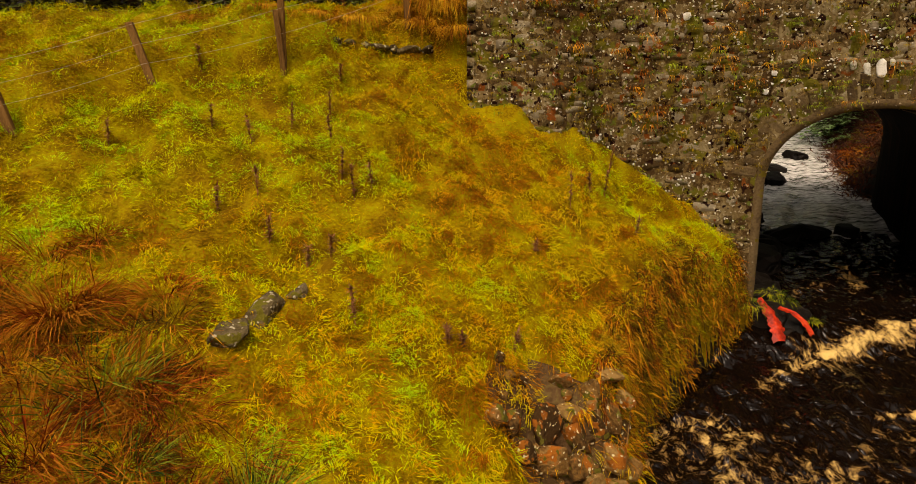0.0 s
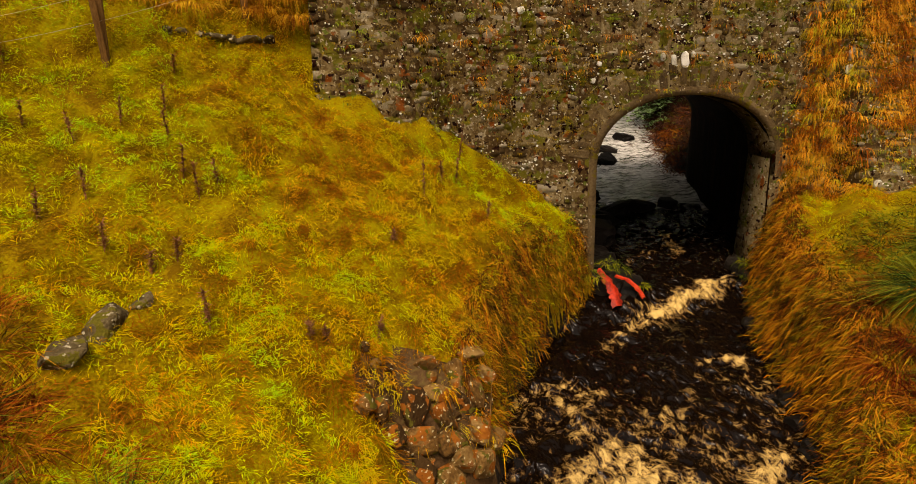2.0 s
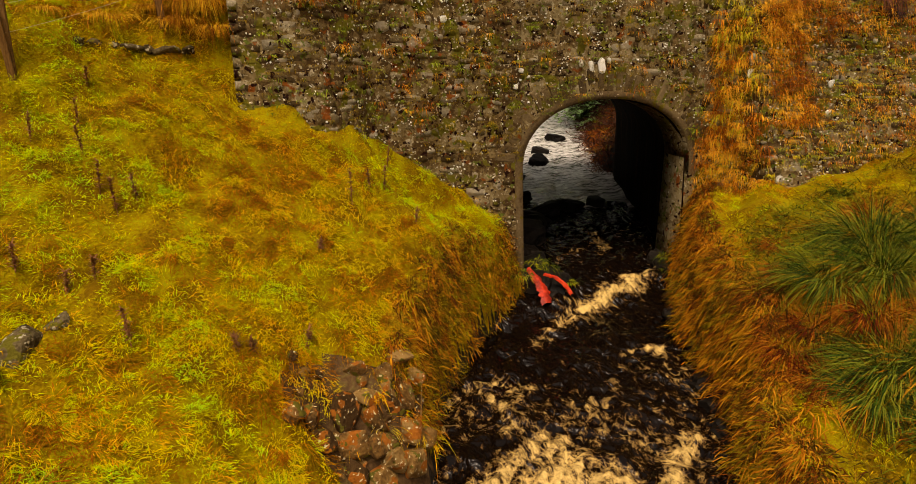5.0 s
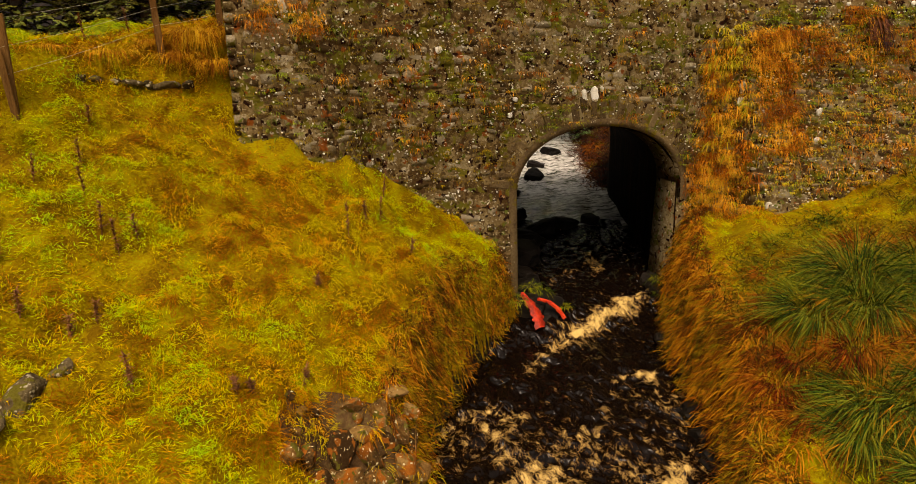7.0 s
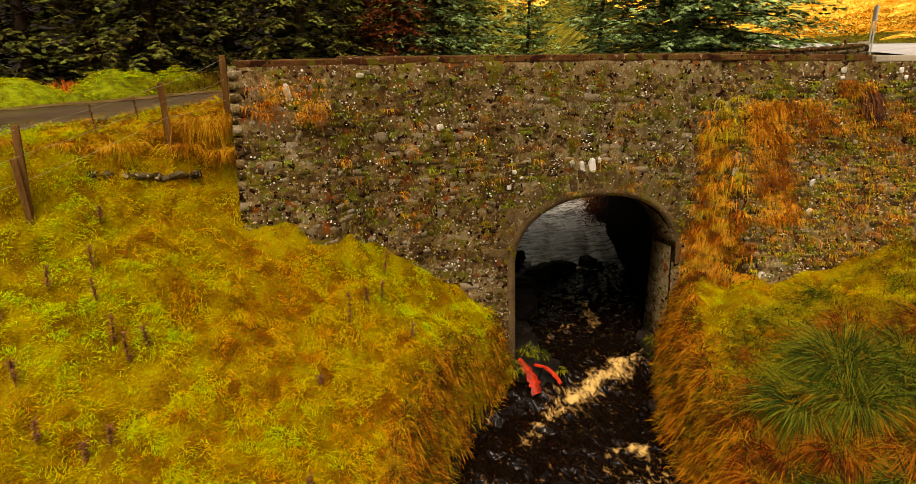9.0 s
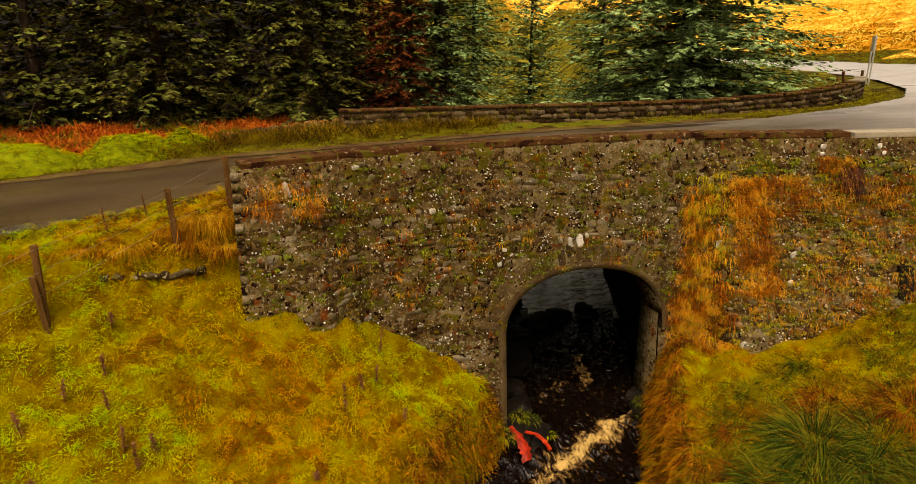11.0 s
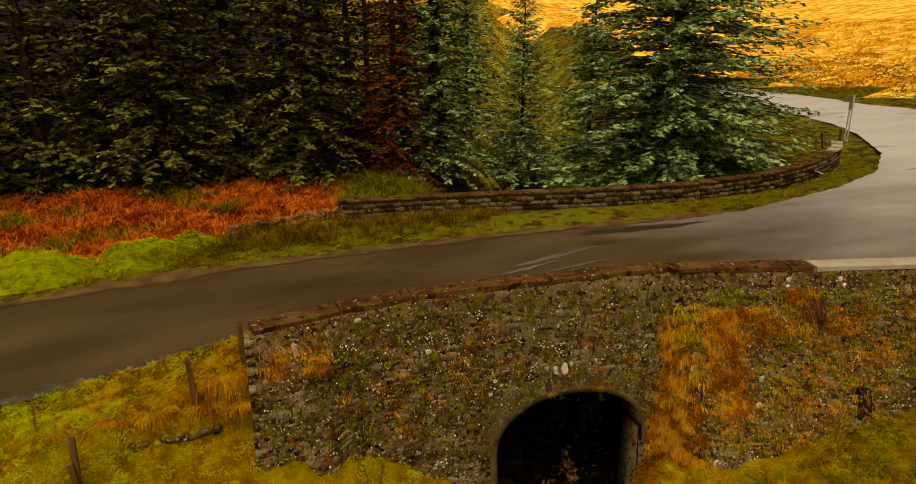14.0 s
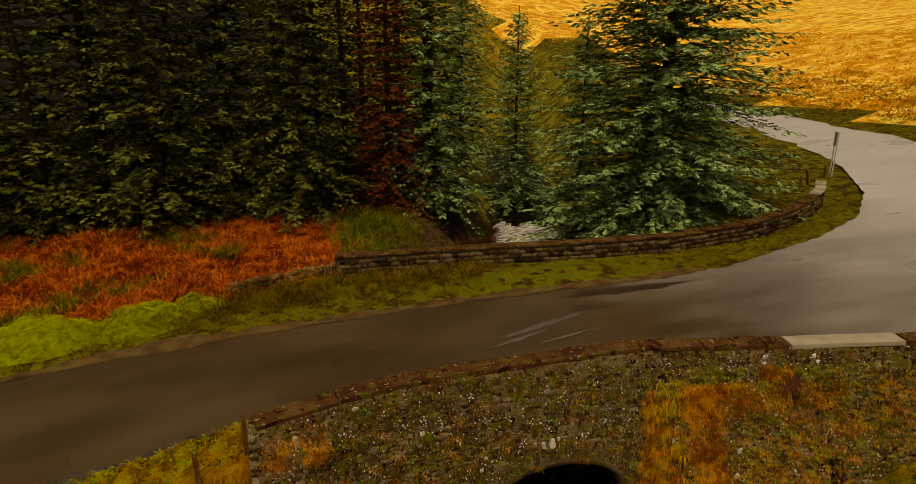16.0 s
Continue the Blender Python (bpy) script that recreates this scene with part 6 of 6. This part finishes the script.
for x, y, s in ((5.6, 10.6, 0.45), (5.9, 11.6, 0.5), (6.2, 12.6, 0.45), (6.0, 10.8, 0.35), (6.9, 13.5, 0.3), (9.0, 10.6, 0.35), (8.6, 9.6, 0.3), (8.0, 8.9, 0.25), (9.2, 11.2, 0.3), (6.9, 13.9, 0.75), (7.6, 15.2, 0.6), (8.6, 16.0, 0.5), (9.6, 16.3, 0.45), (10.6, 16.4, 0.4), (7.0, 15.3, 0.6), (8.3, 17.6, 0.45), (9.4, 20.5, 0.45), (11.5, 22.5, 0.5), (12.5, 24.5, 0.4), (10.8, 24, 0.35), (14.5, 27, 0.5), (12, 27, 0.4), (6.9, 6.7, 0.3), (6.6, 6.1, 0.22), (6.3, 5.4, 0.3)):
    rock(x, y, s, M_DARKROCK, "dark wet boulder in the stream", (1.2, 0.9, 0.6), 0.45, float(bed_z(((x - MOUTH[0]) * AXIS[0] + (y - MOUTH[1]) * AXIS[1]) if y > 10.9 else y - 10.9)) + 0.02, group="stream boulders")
for x, y in ((6.55, 6.4), (6.85, 6.9), (6.4, 5.9)):
    tussock(x, y, 220, 0.3, M_GREEN, "edge_tussock", "green grass tuft on a rock at the water's edge", 0.007, 0.14, 0.8, 0.7)

# ---- dead stalks of last year's weeds ----
def weed(x, y, h):
    bm = bmesh.new()
    gz = float(ground_z(x, y))
    lean = Vector((rs.uniform(-0.12, 0.12), rs.uniform(-0.12, 0.12), 1)).normalized()
    bmesh.ops.create_cone(bm, cap_ends=True, segments=6, radius1=0.007, radius2=0.003, depth=h, matrix=Matrix.Translation(lean * h / 2) @ lean.to_track_quat("Z", "Y").to_matrix().to_4x4())
    ob = part("dead_weed", bm, M_BROWN)
    ob.location = (x, y, gz - 0.03)
    bm = bmesh.new()
    for k in range(70):
        f = rs.uniform(0.15, 1.0) ** 0.8
        p = lean * h * f
        d = Vector((rs.uniform(-1, 1), rs.uniform(-1, 1), rs.uniform(-0.4, 0.8))).normalized() * rs.uniform(0.04, 0.1)
        s = d.cross(Vector((0, 0, 1))).normalized() * 0.013
        q = [bm.verts.new(p + e) for e in (-s, s, d)]
        bm.faces.new(q)
    tagged(part("withered_foliage", bm, M_BROWN, ob), "shrivelled brown leaves", kind="stuff")
    return tagged(ob, "dry brown dead weed stalk standing in grass", "weed", group="dead weed stalks")


for x, y, h in ((1.54, 8.9, 0.6), (2.4, 10.3, 0.75), (1.9, 9.3, 0.4), (2.2, 9.6, 0.45), (-2.02, 8.9, 0.45), (-1.9, 8.3, 0.4), (-2.5, 8.5, 0.4), (-1.7, 7.9, 0.45), (-1.5, 7.7, 0.5), (-1.3, 7.9, 0.4), (-2.9, 8.0, 0.4), (-1.21, 5.9, 0.45), (0.55, 6.4, 0.3), (-0.2, 5.9, 0.25), (-0.05, 6.0, 0.2), (-1.6, 6.6, 0.3), (-1.85, 6.5, 0.3), (-2.3, 6.6, 0.35), (-2.6, 7.2, 0.4), (-3.0, 6.9, 0.35), (-3.5, 8.2, 0.35), (-3.9, 9.0, 0.4), (-2.0, 9.6, 0.3), (-4.6, 7.6, 0.35), (2.6, 9.0, 0.3), (0.9, 7.7, 0.2), (-4.2, 9.9, 0.5), (-3.6, 10.4, 0.5), (-2.2, 11.2, 0.5), (-1.6, 11.6, 0.5)):
    weed(x, y, h)

# ---- wet patches, painted glare streaks and crumbled edge of the road ----
def patch(name, x, y, rx, ry, turn, material, label, lift, category):
    n = 90
    V, F = [(x, y, float(road_z(x)) + lift)], []
    for k in range(n):
        a = k / n * 2 * math.pi
        r = 1 + 0.5 * noise.noise(Vector((math.cos(a) * 1.7 + x, math.sin(a) * 1.7, y))) + 0.6 * noise.noise(Vector((math.cos(a) * 5 + x, math.sin(a) * 5, y))) + 0.4 * noise.noise(Vector((math.cos(a) * 13 + x, math.sin(a) * 13, y)))
        px, py = math.cos(a) * rx * r, math.sin(a) * ry * r
        qx, qy = x + px * math.cos(turn) - py * math.sin(turn), y + px * math.sin(turn) + py * math.cos(turn)
        V.append((qx, qy, float(road_z(qx)) + lift))
        F.append((0, k + 1, (k + 1) % n + 1))
    return tagged(new(name, mesh_of(name, np.array(V), np.array(F), material)), label, category)


patch("puddle", 10.3, 14.7, 0.4, 0.16, -0.2, M_PUDDLE, "small dark puddle on the wet road", 0.056, "puddle")
patch("puddle", 12.4, 15.5, 2.0, 0.2, -0.12, M_PUDDLE, "long dark puddle by the road edge", 0.05, "puddle")
# pale strips that paint the sky's glare on the wet asphalt
for x, y, rx, ry, turn in ((7.4, 13.6, 1.1, 0.1, 0.2), (8.3, 14.1, 1.2, 0.13, 0.22), (9.2, 14.3, 0.8, 0.1, 0.15), (8.8, 13.2, 0.9, 0.07, 0.1)):
    patch("wet_streak", x, y, rx, ry, turn, M_GLARE, "pale streak of painted sky glare on the wet asphalt road", 0.062, "wet patch")
xs_ = np.linspace(-9, -0.2, 60)
ya = np.interp(xs_, ROAD_NEAR[:, 0], ROAD_NEAR[:, 1])
wv = 0.18 + 0.1 * np.sin(xs_ * 3.1) + 0.06 * np.sin(xs_ * 7.7)
V = np.concatenate([np.stack([xs_, ya - 0.12, road_z(xs_) - 0.02], 1), np.stack([xs_, ya + wv, road_z(xs_) + 0.03], 1)])
part("crumbled_edge", mesh_of("crumbled_edge", V, np.array([(k, k + 1, k + 61, k + 60) for k in range(59)]), M_GRAVEL), None, bpy.data.objects["road"], "pale crumbled gravel edge of the road")

xs_ = np.linspace(-9, 16, 160)
yf = np.interp(xs_, ROAD_FAR[:, 0], ROAD_FAR[:, 1])
wv = 0.12 + 0.08 * np.sin(xs_ * 2.3) + 0.07 * np.sin(xs_ * 5.9) + 0.3 * np.exp(-((xs_ + 2.5) / 1.6) ** 2)
V = np.concatenate([np.stack([xs_, yf - 0.1 - 0.6 * wv, road_z(xs_) + 0.024], 1), np.stack([xs_, yf + 0.12 + wv, road_z(xs_) + 0.05], 1)])
part("earth_edge", mesh_of("earth_edge", V, np.array([(k, k + 1, k + 161, k + 160) for k in range(159)]), M_EARTH), None, bpy.data.objects["road"], "bare brown earth along the road edge")

# solid near-black slab on the wing wall, standing in for a drain opening's shade
drain = part("drain_recess", slab(bmesh.new(), (0.34, 0.3, 0.8), Matrix(), 0.01, 0.02, rs), M_DARKROCK, wall_near, "near-black slab painting the shade of a drain opening")
drain.matrix_basis = pose(14.4, float(wall_y(14.4, 2.9)) + 0.11, 2.95, -18, 0, -17)

# ---- straw tussocks on the hillside ----
def on_hill(x, y):
    line = lerp(y, ((-60, 30), (8, 38), (24, 43.5), (34, 49.5), (41, 51), (60, 56), (400, 90)))
    return x > line + 9


h = scatter(40, 110, 15, 100, 0.6, on_hill)
stuff("hill_straw", blade_mesh("hill_straw", *clumps(h, 14, 0.6, 0.9, 0.06, 0.8, 0.6, (-0.3, -0.2)), M_STRAW), "golden straw tussocks on the hillside", "grass")
line = lambda y: lerp(y, ((-60, 30), (8, 38), (24, 43.5), (34, 49.5), (41, 51), (60, 56), (400, 90)))
h = scatter(42, 74, 12, 66, 1.5, lambda x, y: (x > line(y) + 3.5) & (x < line(y) + 16 + 3 * fine(x, y, 0.3)))
stuff("orange_hill_grass", blade_mesh("orange_hill_grass", *clumps(h, 14, 0.5, 0.75, 0.05, 0.8, 0.6, (-0.3, -0.2)), M_STRAWORANGE), "orange grass at the foot of the hillside", "grass")
h = scatter(38, 60, 14, 62, 4.0, lambda x, y: (x > line(y) + 0.3) & (x < line(y) + 4.5))
stuff("hill_verge_grass", blade_mesh("hill_verge_grass", *clumps(h, 18, 0.3, 0.35, 0.018, 0.8, 0.5), M_VERGEGRASS), "olive grass between the main road and the hill", "grass")
h = scatter(20, 72, 62, 150, 0.5, lambda x, y: (y > 104) & (x > 16))
stuff("far_hill_straw", blade_mesh("far_hill_straw", *clumps(h, 14, 0.7, 0.9, 0.05, 0.8, 0.6, (-0.3, -0.2)), M_STRAW), "golden straw tussocks on the far slope", "grass")
